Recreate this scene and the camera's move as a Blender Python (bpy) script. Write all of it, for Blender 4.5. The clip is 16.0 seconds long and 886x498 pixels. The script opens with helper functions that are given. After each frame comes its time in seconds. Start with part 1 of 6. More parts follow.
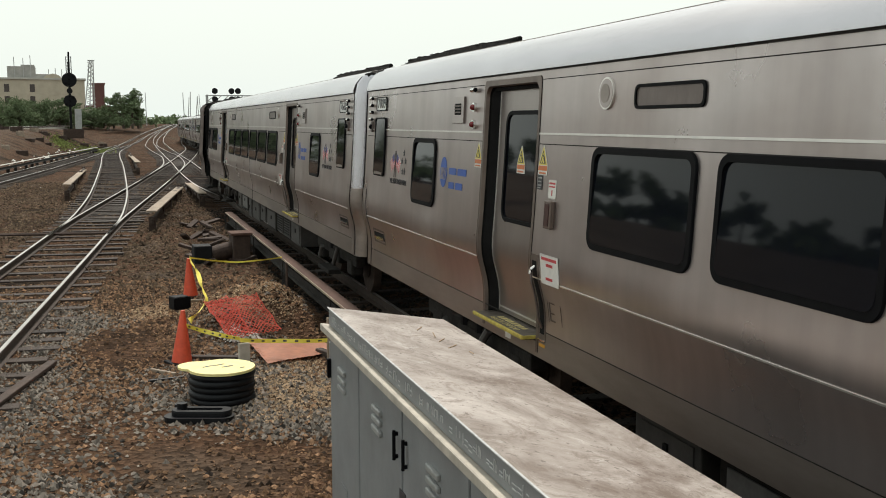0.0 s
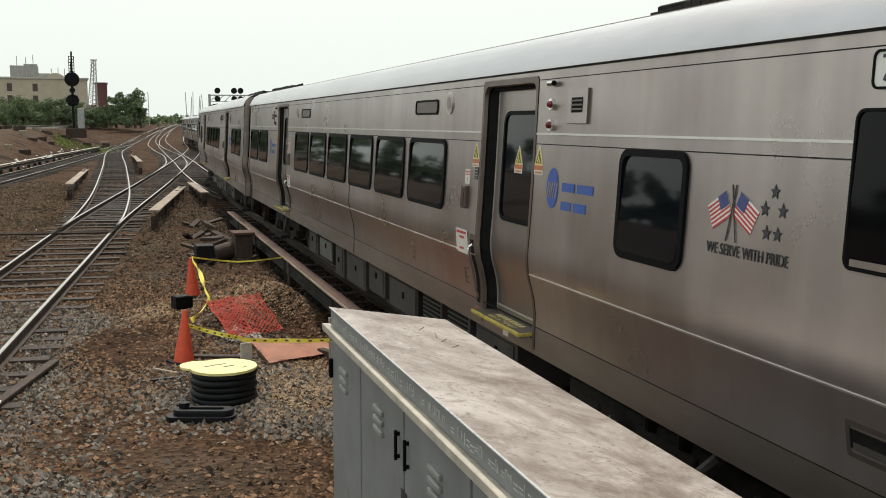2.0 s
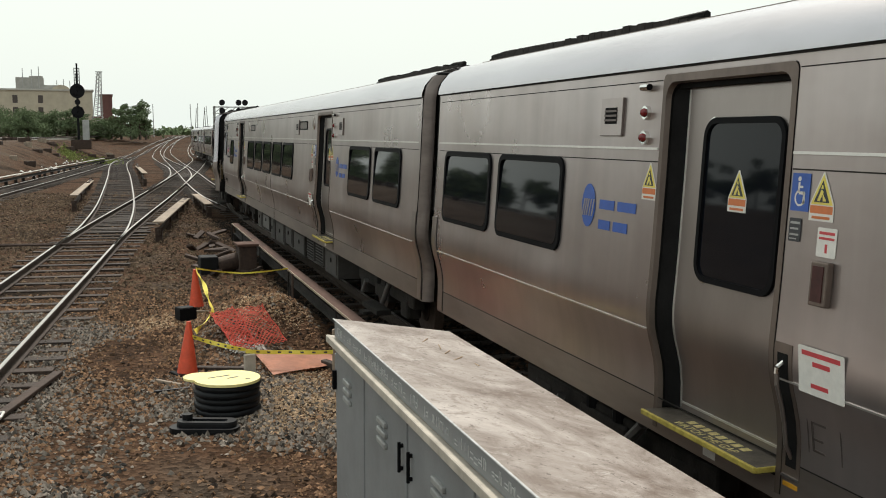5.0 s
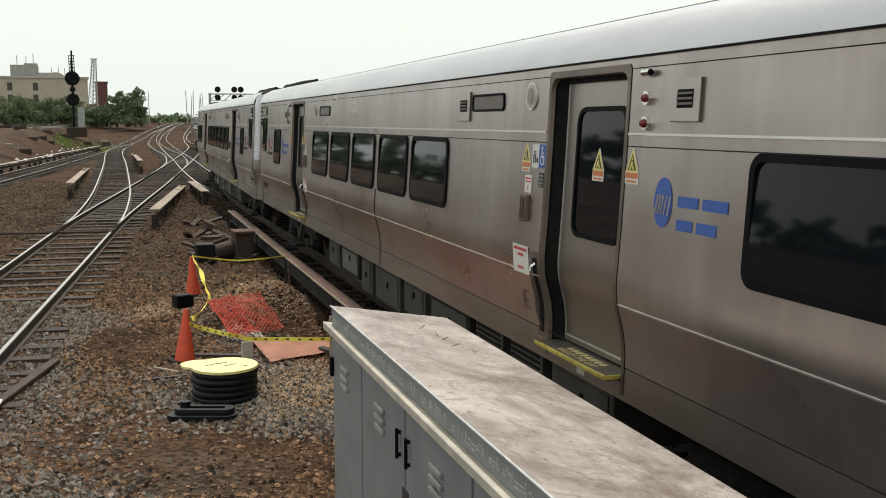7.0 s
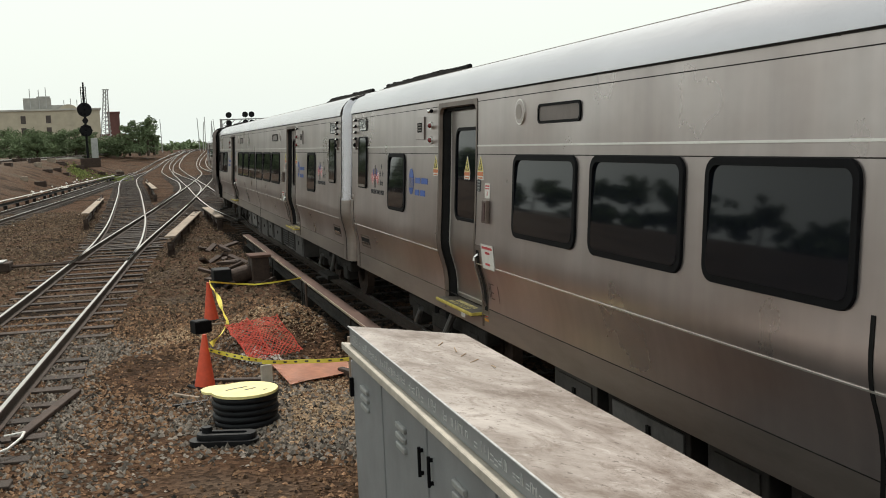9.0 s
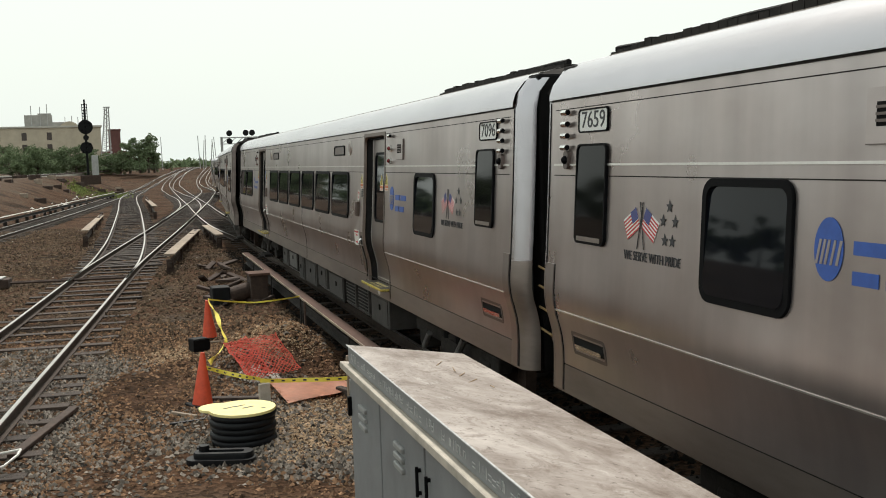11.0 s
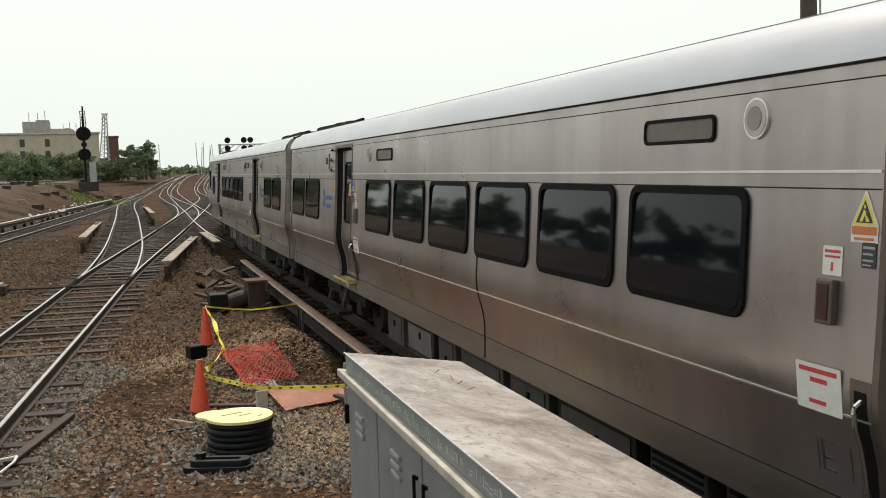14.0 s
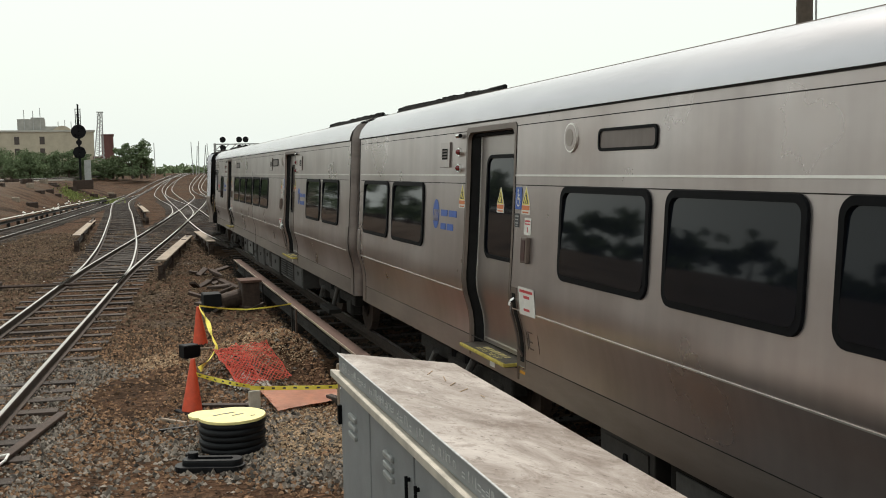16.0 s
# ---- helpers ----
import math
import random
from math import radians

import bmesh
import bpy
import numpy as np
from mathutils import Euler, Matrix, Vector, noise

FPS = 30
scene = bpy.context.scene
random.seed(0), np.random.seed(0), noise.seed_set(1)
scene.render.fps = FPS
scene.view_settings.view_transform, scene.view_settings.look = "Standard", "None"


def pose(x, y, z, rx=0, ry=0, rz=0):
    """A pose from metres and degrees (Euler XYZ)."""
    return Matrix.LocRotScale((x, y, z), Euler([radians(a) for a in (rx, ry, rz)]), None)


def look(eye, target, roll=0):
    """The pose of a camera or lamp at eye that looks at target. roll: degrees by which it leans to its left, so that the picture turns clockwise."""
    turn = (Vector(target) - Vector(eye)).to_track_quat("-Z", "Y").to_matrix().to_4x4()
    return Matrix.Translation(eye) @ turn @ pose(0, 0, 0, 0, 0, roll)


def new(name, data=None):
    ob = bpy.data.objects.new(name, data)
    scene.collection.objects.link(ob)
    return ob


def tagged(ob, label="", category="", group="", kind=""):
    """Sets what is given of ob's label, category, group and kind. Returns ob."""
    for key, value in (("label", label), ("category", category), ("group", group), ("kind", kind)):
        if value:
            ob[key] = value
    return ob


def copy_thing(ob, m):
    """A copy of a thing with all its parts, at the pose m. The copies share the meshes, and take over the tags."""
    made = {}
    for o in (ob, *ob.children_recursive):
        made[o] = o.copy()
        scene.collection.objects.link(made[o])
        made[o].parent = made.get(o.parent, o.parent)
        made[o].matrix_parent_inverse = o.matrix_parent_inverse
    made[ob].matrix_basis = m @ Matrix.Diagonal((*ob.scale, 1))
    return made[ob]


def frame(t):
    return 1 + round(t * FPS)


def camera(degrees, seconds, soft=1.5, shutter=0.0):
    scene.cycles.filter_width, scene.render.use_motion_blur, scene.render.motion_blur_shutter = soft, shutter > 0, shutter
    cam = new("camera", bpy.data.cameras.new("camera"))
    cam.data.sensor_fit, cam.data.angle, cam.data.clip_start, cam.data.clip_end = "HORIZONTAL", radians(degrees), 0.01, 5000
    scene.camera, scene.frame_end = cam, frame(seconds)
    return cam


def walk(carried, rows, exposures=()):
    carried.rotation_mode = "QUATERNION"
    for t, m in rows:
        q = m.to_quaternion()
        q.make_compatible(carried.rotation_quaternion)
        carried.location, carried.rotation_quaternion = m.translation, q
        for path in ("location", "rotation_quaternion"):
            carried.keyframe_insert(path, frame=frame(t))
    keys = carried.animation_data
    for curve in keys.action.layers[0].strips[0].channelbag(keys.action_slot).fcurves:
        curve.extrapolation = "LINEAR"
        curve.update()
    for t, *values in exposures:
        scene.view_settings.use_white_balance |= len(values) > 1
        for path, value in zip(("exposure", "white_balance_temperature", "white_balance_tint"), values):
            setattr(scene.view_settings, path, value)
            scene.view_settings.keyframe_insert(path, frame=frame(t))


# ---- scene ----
cam = camera(46.8, 16.0, soft=1.0)
PATH = [
    (0, pose(0, 0, 2.95, 82.988, 0.016, 0.000)),
    (0.5, pose(0, 0, 2.95, 83.343, -0.075, -0.064)),
    (1, pose(0, 0, 2.95, 83.132, 0.044, -0.048)),
    (1.5, pose(0, 0, 2.95, 83.077, 0.027, 0.013)),
    (2, pose(0, 0, 2.95, 82.991, -0.089, 0.132)),
    (2.5, pose(0, 0, 2.95, 82.871, 0.193, 0.384)),
    (3, pose(0, 0, 2.95, 83.145, 0.001, 0.075)),
    (3.5, pose(0, 0, 2.95, 83.237, -0.250, 0.014)),
    (4, pose(0, 0, 2.95, 83.410, -0.159, 0.217)),
    (4.5, pose(0, 0, 2.95, 83.737, -0.152, 0.354)),
    (7, pose(0, 0, 2.95, 82.896, 0.042, 0.152)),
    (7.5, pose(0, 0, 2.95, 83.439, 0.141, -0.106)),
    (8, pose(0, 0, 2.95, 83.583, 0.363, 0.034)),
    (8.5, pose(0, 0, 2.95, 83.783, 1.686, 0.387)),
    (9, pose(0, 0, 2.95, 83.839, 2.248, 0.752)),
    (11.5, pose(0, 0, 2.95, 85.256, 1.720, 0.834)),
    (12, pose(0, 0, 2.95, 85.443, 1.567, 0.861)),
    (12.5, pose(0, 0, 2.95, 85.207, 1.535, 0.287)),
    (13, pose(0, 0, 2.95, 85.203, 1.549, 0.333)),
    (13.5, pose(0, 0, 2.95, 85.056, 1.593, 0.557)),
    (14, pose(0, 0, 2.95, 85.347, 1.697, 0.638)),
    (14.5, pose(0, 0, 2.95, 85.700, 1.518, 0.352)),
    (15, pose(0, 0, 2.95, 85.853, 1.550, 0.298)),
    (15.5, pose(0, 0, 2.95, 85.395, 1.292, 0.364)),
    (16, pose(0, 0, 2.95, 85.429, 1.134, 0.375)),
]
walk(cam, PATH)

# ---- sky, sun, exposure ----
world = bpy.data.worlds.new("world")
scene.world = world
world.use_nodes = True
wt = world.node_tree
bg = wt.nodes["Background"]
sky = wt.nodes.new("ShaderNodeTexSky")
sky.sky_type, sky.sun_disc = 'NISHITA', False
sky.sun_elevation, sky.sun_rotation = radians(57), radians(-8)
sky.dust_density, sky.air_density = 6.0, 1.6
gain = wt.nodes.new("ShaderNodeMix")
gain.data_type, gain.blend_type = 'RGBA', 'MIX'
gain.inputs[0].default_value = 0.86
gain.inputs[7].default_value = (8.35, 9.0, 8.45, 1)      # hazy white cloud cover
wt.links.new(sky.outputs[0], gain.inputs[6])
wt.links.new(gain.outputs[2], bg.inputs[0])
bg.inputs[1].default_value = 0.12
sun = new("sun", bpy.data.lights.new("sun", 'SUN'))
sun.data.energy, sun.data.angle, sun.data.color = 3.4, radians(2.0), (1.0, 0.94, 0.86)
sun.matrix_world = look((-14 * 0.55, 100 * 0.55, 85), (0, 0, 0))
scene.view_settings.exposure = 0.0

# ---- materials ----
def mat(name, color, rough=0.6, metal=0.0, var=0.25, scale=6.0, bump=0.0, bscale=40.0, stretch=(1, 1, 1), spec=0.5,
        color2=None, per_island=0.0, per_object=0.0, emit=0.0, detail=6.0):
    m = bpy.data.materials.new(name)
    m.use_nodes = True
    nt = m.node_tree
    N, L = nt.nodes, nt.links
    p = N["Principled BSDF"]
    p.inputs["Roughness"].default_value, p.inputs["Metallic"].default_value = rough, metal
    p.inputs["Specular IOR Level"].default_value = spec
    tc = N.new("ShaderNodeTexCoord")
    mp = N.new("ShaderNodeMapping")
    mp.inputs["Scale"].default_value = stretch
    L.new(tc.outputs["Object"], mp.inputs[0])
    n1 = N.new("ShaderNodeTexNoise")
    n1.inputs["Scale"].default_value, n1.inputs["Detail"].default_value = scale, detail
    n1.inputs["Roughness"].default_value = 0.65
    L.new(mp.outputs[0], n1.inputs["Vector"])
    ramp = N.new("ShaderNodeMapRange")
    ramp.inputs[1].default_value, ramp.inputs[2].default_value = 0.3, 0.7
    L.new(n1.outputs["Fac"], ramp.inputs[0])
    mix = N.new("ShaderNodeMix")
    mix.data_type = 'RGBA'
    c2 = color2 or tuple(c * (1 - var) for c in color)
    hi = color if color2 else tuple(min(1, c * (1 + var)) for c in color)
    mix.inputs[6].default_value = (*c2, 1)
    mix.inputs[7].default_value = (*hi, 1)
    L.new(ramp.outputs[0], mix.inputs[0])
    out = mix.outputs[2]
    if per_island or per_object:
        hs = N.new("ShaderNodeHueSaturation")
        info = N.new("ShaderNodeNewGeometry" if per_island else "ShaderNodeObjectInfo")
        mr = N.new("ShaderNodeMapRange")
        k = per_island or per_object
        mr.inputs[3].default_value, mr.inputs[4].default_value = 1 - k, 1 + k
        L.new(info.outputs["Random Per Island" if per_island else "Random"], mr.inputs[0])
        L.new(mr.outputs[0], hs.inputs["Value"])
        L.new(out, hs.inputs["Color"])
        out = hs.outputs[0]
    L.new(out, p.inputs["Base Color"])
    if bump:
        n2 = N.new("ShaderNodeTexNoise")
        n2.inputs["Scale"].default_value, n2.inputs["Detail"].default_value = bscale, 4
        L.new(mp.outputs[0], n2.inputs["Vector"])
        b = N.new("ShaderNodeBump")
        b.inputs["Strength"].default_value, b.inputs["Distance"].default_value = bump, 0.02
        L.new(n2.outputs["Fac"], b.inputs["Height"])
        L.new(b.outputs[0], p.inputs["Normal"])
    if emit:
        p.inputs["Emission Color"].default_value = (*color, 1)
        p.inputs["Emission Strength"].default_value = emit
    return m


def steel_material():
    """Brushed stainless side sheet: cloudy road film, faint vertical run marks, uneven gloss."""
    m = mat("brushed_stainless", (0.505, 0.458, 0.452), 0.34, 0.88, 0.13, 0.55, 0, 60, (1, 0.7, 1.1), color2=(0.375, 0.318, 0.298), detail=5)
    nt = m.node_tree
    N, L = nt.nodes, nt.links
    p = N["Principled BSDF"]
    src = p.inputs["Base Color"].links[0].from_socket
    tc = N.new("ShaderNodeTexCoord")
    mp = N.new("ShaderNodeMapping")
    mp.inputs["Scale"].default_value = (1, 2.4, 0.22)
    L.new(tc.outputs["Object"], mp.inputs[0])
    n = N.new("ShaderNodeTexNoise")
    n.inputs["Scale"].default_value, n.inputs["Detail"].default_value = 1.6, 8
    L.new(mp.outputs[0], n.inputs["Vector"])
    r = N.new("ShaderNodeMapRange")
    r.inputs[1].default_value, r.inputs[2].default_value, r.inputs[3].default_value, r.inputs[4].default_value = 0.3, 0.7, 0.89, 1.07
    L.new(n.outputs["Fac"], r.inputs[0])
    hs = N.new("ShaderNodeHueSaturation")
    L.new(src, hs.inputs["Color"])
    L.new(r.outputs[0], hs.inputs["Value"])
    L.new(hs.outputs[0], p.inputs["Base Color"])
    g = N.new("ShaderNodeTexNoise")
    g.inputs["Scale"].default_value, g.inputs["Detail"].default_value = 1.1, 6
    L.new(tc.outputs["Object"], g.inputs["Vector"])
    q = N.new("ShaderNodeMapRange")
    q.inputs[1].default_value, q.inputs[2].default_value, q.inputs[3].default_value, q.inputs[4].default_value = 0.3, 0.7, 0.26, 0.38
    L.new(g.outputs["Fac"], q.inputs[0])
    L.new(q.outputs[0], p.inputs["Roughness"])
    return m


STEEL = steel_material()
STEEL_ROOF = mat("roof_stainless", (0.50, 0.485, 0.51), 0.24, 0.9, 0.10, 1.5, 0, 30, (1, 0.3, 1))
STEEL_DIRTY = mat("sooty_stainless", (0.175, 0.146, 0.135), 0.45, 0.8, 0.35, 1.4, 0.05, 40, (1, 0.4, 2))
STEEL_SKIRT = mat("lower_skirt_stainless", (0.27, 0.232, 0.21), 0.42, 0.85, 0.25, 1.2, 0.03, 40, (1, 0.4, 2))
FRAMEBROWN = mat("grimy_door_frame", (0.165, 0.130, 0.112), 0.45, 0.75, 0.3, 3.0, 0.04, 40, (1, 1, 0.5))
STEPBROWN = mat("scuffed_tread", (0.11, 0.092, 0.075), 0.6, 0.5, 0.35, 9, 0.1, 50)
YELLOWPAINT = mat("worn_stencil_yellow", (0.60, 0.50, 0.22), 0.7, 0, 0.35, 30)
FLAGORANGE = mat("caption_orange", (0.55, 0.16, 0.05), 0.5, 0, 0.1, 20)
CONTROLRED = mat("dark_red_control", (0.045, 0.012, 0.012), 0.3, 0, 0.3, 20)
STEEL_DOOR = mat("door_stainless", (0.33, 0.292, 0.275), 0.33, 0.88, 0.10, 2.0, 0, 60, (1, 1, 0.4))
BRIGHTSTEEL = mat("bright_moulding", (0.74, 0.72, 0.69), 0.38, 0.9, 0.08, 6)
CHROME = mat("chrome", (0.72, 0.72, 0.70), 0.16, 1.0, 0.08, 8)
RUBBER = mat("black_rubber", (0.005, 0.005, 0.006), 0.55, 0, 0.3, 12, spec=0.06)
GLASS = mat("tinted_glass", (0.005, 0.006, 0.009), 0.04, 0, 0.2, 2, spec=0.19)
CABGLASS = mat("cab_glass", (0.003, 0.003, 0.004), 0.06, 0, 0.2, 2, spec=0.12)
# black of joints and seals, also of shade painted into the door openings
BLACK = mat("joint_and_shade_black", (0.006, 0.0055, 0.0055), 0.8, 0, 0.5, 8, 0.2, 30, spec=0.15)
# grime of the underframe; also stands in for shade below the cover board
UNDER = mat("underframe_grime_and_shade", (0.022, 0.019, 0.017), 0.8, 0.1, 0.5, 5, 0.2, 40, spec=0.2)
BOXGREY = mat("equipment_grey", (0.050, 0.045, 0.042), 0.65, 0.2, 0.4, 4, 0.1, 30)
GATETAN = mat("gate_tan_paint", (0.30, 0.20, 0.085), 0.6, 0, 0.35, 12, 0.05, 40)
EQGREY = mat("worn_equipment_grey", (0.13, 0.125, 0.12), 0.6, 0.3, 0.4, 4, 0.1, 30)
YELLOW = mat("safety_yellow", (0.46, 0.36, 0.07), 0.7, 0, 0.35, 14, 0.1, 60)
AMBER = mat("amber_reflector", (0.62, 0.30, 0.02), 0.35, 0, 0.15, 20)
PLATE = mat("plate_white", (0.74, 0.74, 0.72), 0.4, 0, 0.06, 10)
DARKTXT = mat("dark_lettering", (0.03, 0.03, 0.035), 0.5, 0, 0.2, 20)
BLUE = mat("transit_blue", (0.03, 0.09, 0.36), 0.45, 0, 0.15, 10)
FLAGRED = mat("flag_red", (0.50, 0.05, 0.06), 0.5, 0, 0.1, 20)
FLAGWHITE = mat("flag_white", (0.75, 0.74, 0.72), 0.5, 0, 0.05, 20)
FLAGBLUE = mat("flag_blue", (0.05, 0.06, 0.20), 0.5, 0, 0.1, 20)
REDLENS = mat("red_lens", (0.15, 0.010, 0.012), 0.2, 0, 0.1, 20)
STICKER = mat("sticker_white", (0.66, 0.64, 0.60), 0.5, 0, 0.08, 20)
STICKY = mat("sticker_yellow", (0.70, 0.58, 0.12), 0.5, 0, 0.1, 20)
CABGREY = mat("cabinet_grey_paint", (0.20, 0.205, 0.21), 0.55, 0, 0.14, 3.0, 0.06, 80)
CHALK = mat("chalk_marks", (0.42, 0.42, 0.41), 0.9, 0, 0.25, 30)
BEIGE = mat("weathered_beige_trim", (0.43, 0.385, 0.325), 0.7, 0, 0.25, 5, 0.1, 40)
RAILTOP = mat("polished_rail_head", (0.46, 0.43, 0.40), 0.28, 1.0, 0.12, 3)
RAILSIDE = mat("rusty_rail_web", (0.045, 0.029, 0.021), 0.85, 0.1, 0.4, 10, 0.2, 60)
TIE = mat("weathered_tie_wood", (0.040, 0.030, 0.024), 0.9, 0, 0.45, 3, 0.4, 30, (1, 6, 1), per_object=0.35)
RUSTYTIE = mat("oil_stained_tie_wood", (0.034, 0.022, 0.016), 0.85, 0, 0.45, 4, 0.4, 30, (1, 5, 1), per_object=0.3)
BOARD = mat("cover_board_wood", (0.088, 0.050, 0.038), 0.85, 0, 0.4, 2.0, 0.25, 30, (1, 0.2, 1), spec=0.2)
BOARDEDGE = mat("cover_board_edge", (0.55, 0.52, 0.48), 0.6, 0, 0.2, 4)
PALEWOOD = mat("bleached_timber", (0.26, 0.205, 0.155), 0.85, 0, 0.35, 2.0, 0.3, 30, (1, 0.2, 1))
ORANGE = mat("cone_orange", (0.62, 0.075, 0.028), 0.55, 0, 0.18, 9)
NETTING = mat("orange_netting", (0.50, 0.052, 0.026), 0.6, 0, 0.15, 12)
SHEET = mat("faded_orange_sheet", (0.58, 0.27, 0.17), 0.42, 0, 0.2, 5, 0.15, 15)
# near-black stone: the shade under the train is put into its colour
SHADESTONE = mat("shade_dark_ballast_stone", (0.019, 0.016, 0.014), 0.9, 0, 0.2, 9, per_island=0.6, spec=0.1)
TAPE = mat("caution_tape_yellow", (0.78, 0.64, 0.08), 0.45, 0, 0.1, 15)
REELTOP = mat("reel_pale_yellow", (0.76, 0.66, 0.29), 0.6, 0, 0.10, 8, 0.05, 30)
HOSE = mat("black_conduit", (0.006, 0.0065, 0.008), 0.5, 0, 0.3, 10, spec=0.2)
IRON = mat("rusty_iron", (0.05, 0.031, 0.023), 0.85, 0.2, 0.4, 8, 0.3, 40)
SIGNALBLACK = mat("signal_black", (0.006, 0.006, 0.007), 0.7, 0, 0.3, 6, spec=0.2)
GALV = mat("galvanised", (0.34, 0.34, 0.33), 0.6, 0.4, 0.2, 5)
CONC = mat("pale_concrete", (0.42, 0.40, 0.36), 0.85, 0, 0.18, 0.25, 0.1, 5)
BUFF = mat("buff_brick_wall", (0.43, 0.375, 0.29), 0.9, 0, 0.14, 0.3, 0.1, 4)
REDBRICK = mat("dark_red_brick", (0.12, 0.052, 0.045), 0.9, 0, 0.25, 0.4)
ROOFBITS = mat("rooftop_plant", (0.30, 0.29, 0.27), 0.8, 0, 0.2, 0.5)
WINDARK = mat("far_window", (0.05, 0.035, 0.03), 0.3, 0, 0.3, 1)
# leaf green made paler: distance haze is mixed into the base colour
HAZYLEAF = mat("hazy_tree_leaves", (0.130, 0.168, 0.088), 0.8, 0, 0.3, 0.25, per_island=0.22, spec=0.15)
GRASS = mat("weedy_grass", (0.16, 0.19, 0.045), 0.8, 0, 0.3, 2, per_island=0.4)
BARK = mat("bark", (0.08, 0.06, 0.045), 0.9, 0, 0.3, 5)
STONE = mat("ballast_stone", (0.165, 0.096, 0.055), 0.9, 0, 0.2, 9, per_island=0.92, spec=0.25)
STONEGREY = mat("grey_ballast_stone", (0.150, 0.128, 0.108), 0.9, 0, 0.2, 9, per_island=0.9, spec=0.25)
SOIL = mat("dug_soil", (0.16, 0.118, 0.078), 0.95, 0, 0.4, 3, 0.8, 12)
STRAW = mat("pale_dry_debris", (0.36, 0.255, 0.16), 0.9, 0, 0.3, 4, per_island=0.4)
WHITEBIT = mat("white_litter", (0.62, 0.60, 0.56), 0.6, 0, 0.1, 10)


def cabinet_top_material():
    """Pale grey paint under brown stains, with fine dark specks and scuffs."""
    m = bpy.data.materials.new("stained_cabinet_roof")
    m.use_nodes = True
    nt = m.node_tree
    N, L = nt.nodes, nt.links
    p = N["Principled BSDF"]
    p.inputs["Roughness"].default_value = 0.5
    p.inputs["Specular IOR Level"].default_value = 0.4
    tc = N.new("ShaderNodeTexCoord")
    mp = N.new("ShaderNodeMapping")
    mp.inputs["Rotation"].default_value = (0, 0, radians(35))
    mp.inputs["Scale"].default_value = (1.0, 0.8, 1)
    L.new(tc.outputs["Object"], mp.inputs[0])

    def cloud(scale, detail, rough, warp, lo, hi, a, b):
        n = N.new("ShaderNodeTexNoise")
        n.inputs["Scale"].default_value, n.inputs["Detail"].default_value = scale, detail
        n.inputs["Roughness"].default_value, n.inputs["Distortion"].default_value = rough, warp
        L.new(mp.outputs[0], n.inputs["Vector"])
        r = N.new("ShaderNodeMapRange")
        r.inputs[1].default_value, r.inputs[2].default_value, r.inputs[3].default_value, r.inputs[4].default_value = lo, hi, a, b
        L.new(n.outputs["Fac"], r.inputs[0])
        return r.outputs[0]

    def blend(fac, a, b):
        x = N.new("ShaderNodeMix")
        x.data_type = 'RGBA'
        L.new(fac, x.inputs[0])
        for k, v in ((6, a), (7, b)):
            if isinstance(v, tuple):
                x.inputs[k].default_value = (*v, 1)
            else:
                L.new(v, x.inputs[k])
        return x.outputs[2]

    base = blend(cloud(1.7, 9, 0.72, 0.6, 0.36, 0.66, 0, 1), (0.15, 0.112, 0.090), (0.47, 0.42, 0.385))
    stain = blend(cloud(5.5, 10, 0.8, 1.2, 0.52, 0.64, 0, 0.8), base, (0.145, 0.105, 0.080))
    scuff = blend(cloud(3.3, 12, 0.8, 2.0, 0.58, 0.70, 0, 0.65), stain, (0.62, 0.59, 0.56))
    speck = blend(cloud(24, 6, 0.7, 0.3, 0.585, 0.64, 0, 0.8), scuff, (0.10, 0.075, 0.06))
    L.new(speck, p.inputs["Base Color"])
    b = N.new("ShaderNodeBump")
    b.inputs["Strength"].default_value, b.inputs["Distance"].default_value = 0.12, 0.01
    L.new(cloud(30, 6, 0.7, 0.5, 0, 1, 0, 1), b.inputs["Height"])
    L.new(b.outputs[0], p.inputs["Normal"])
    return m


CABTOP = cabinet_top_material()


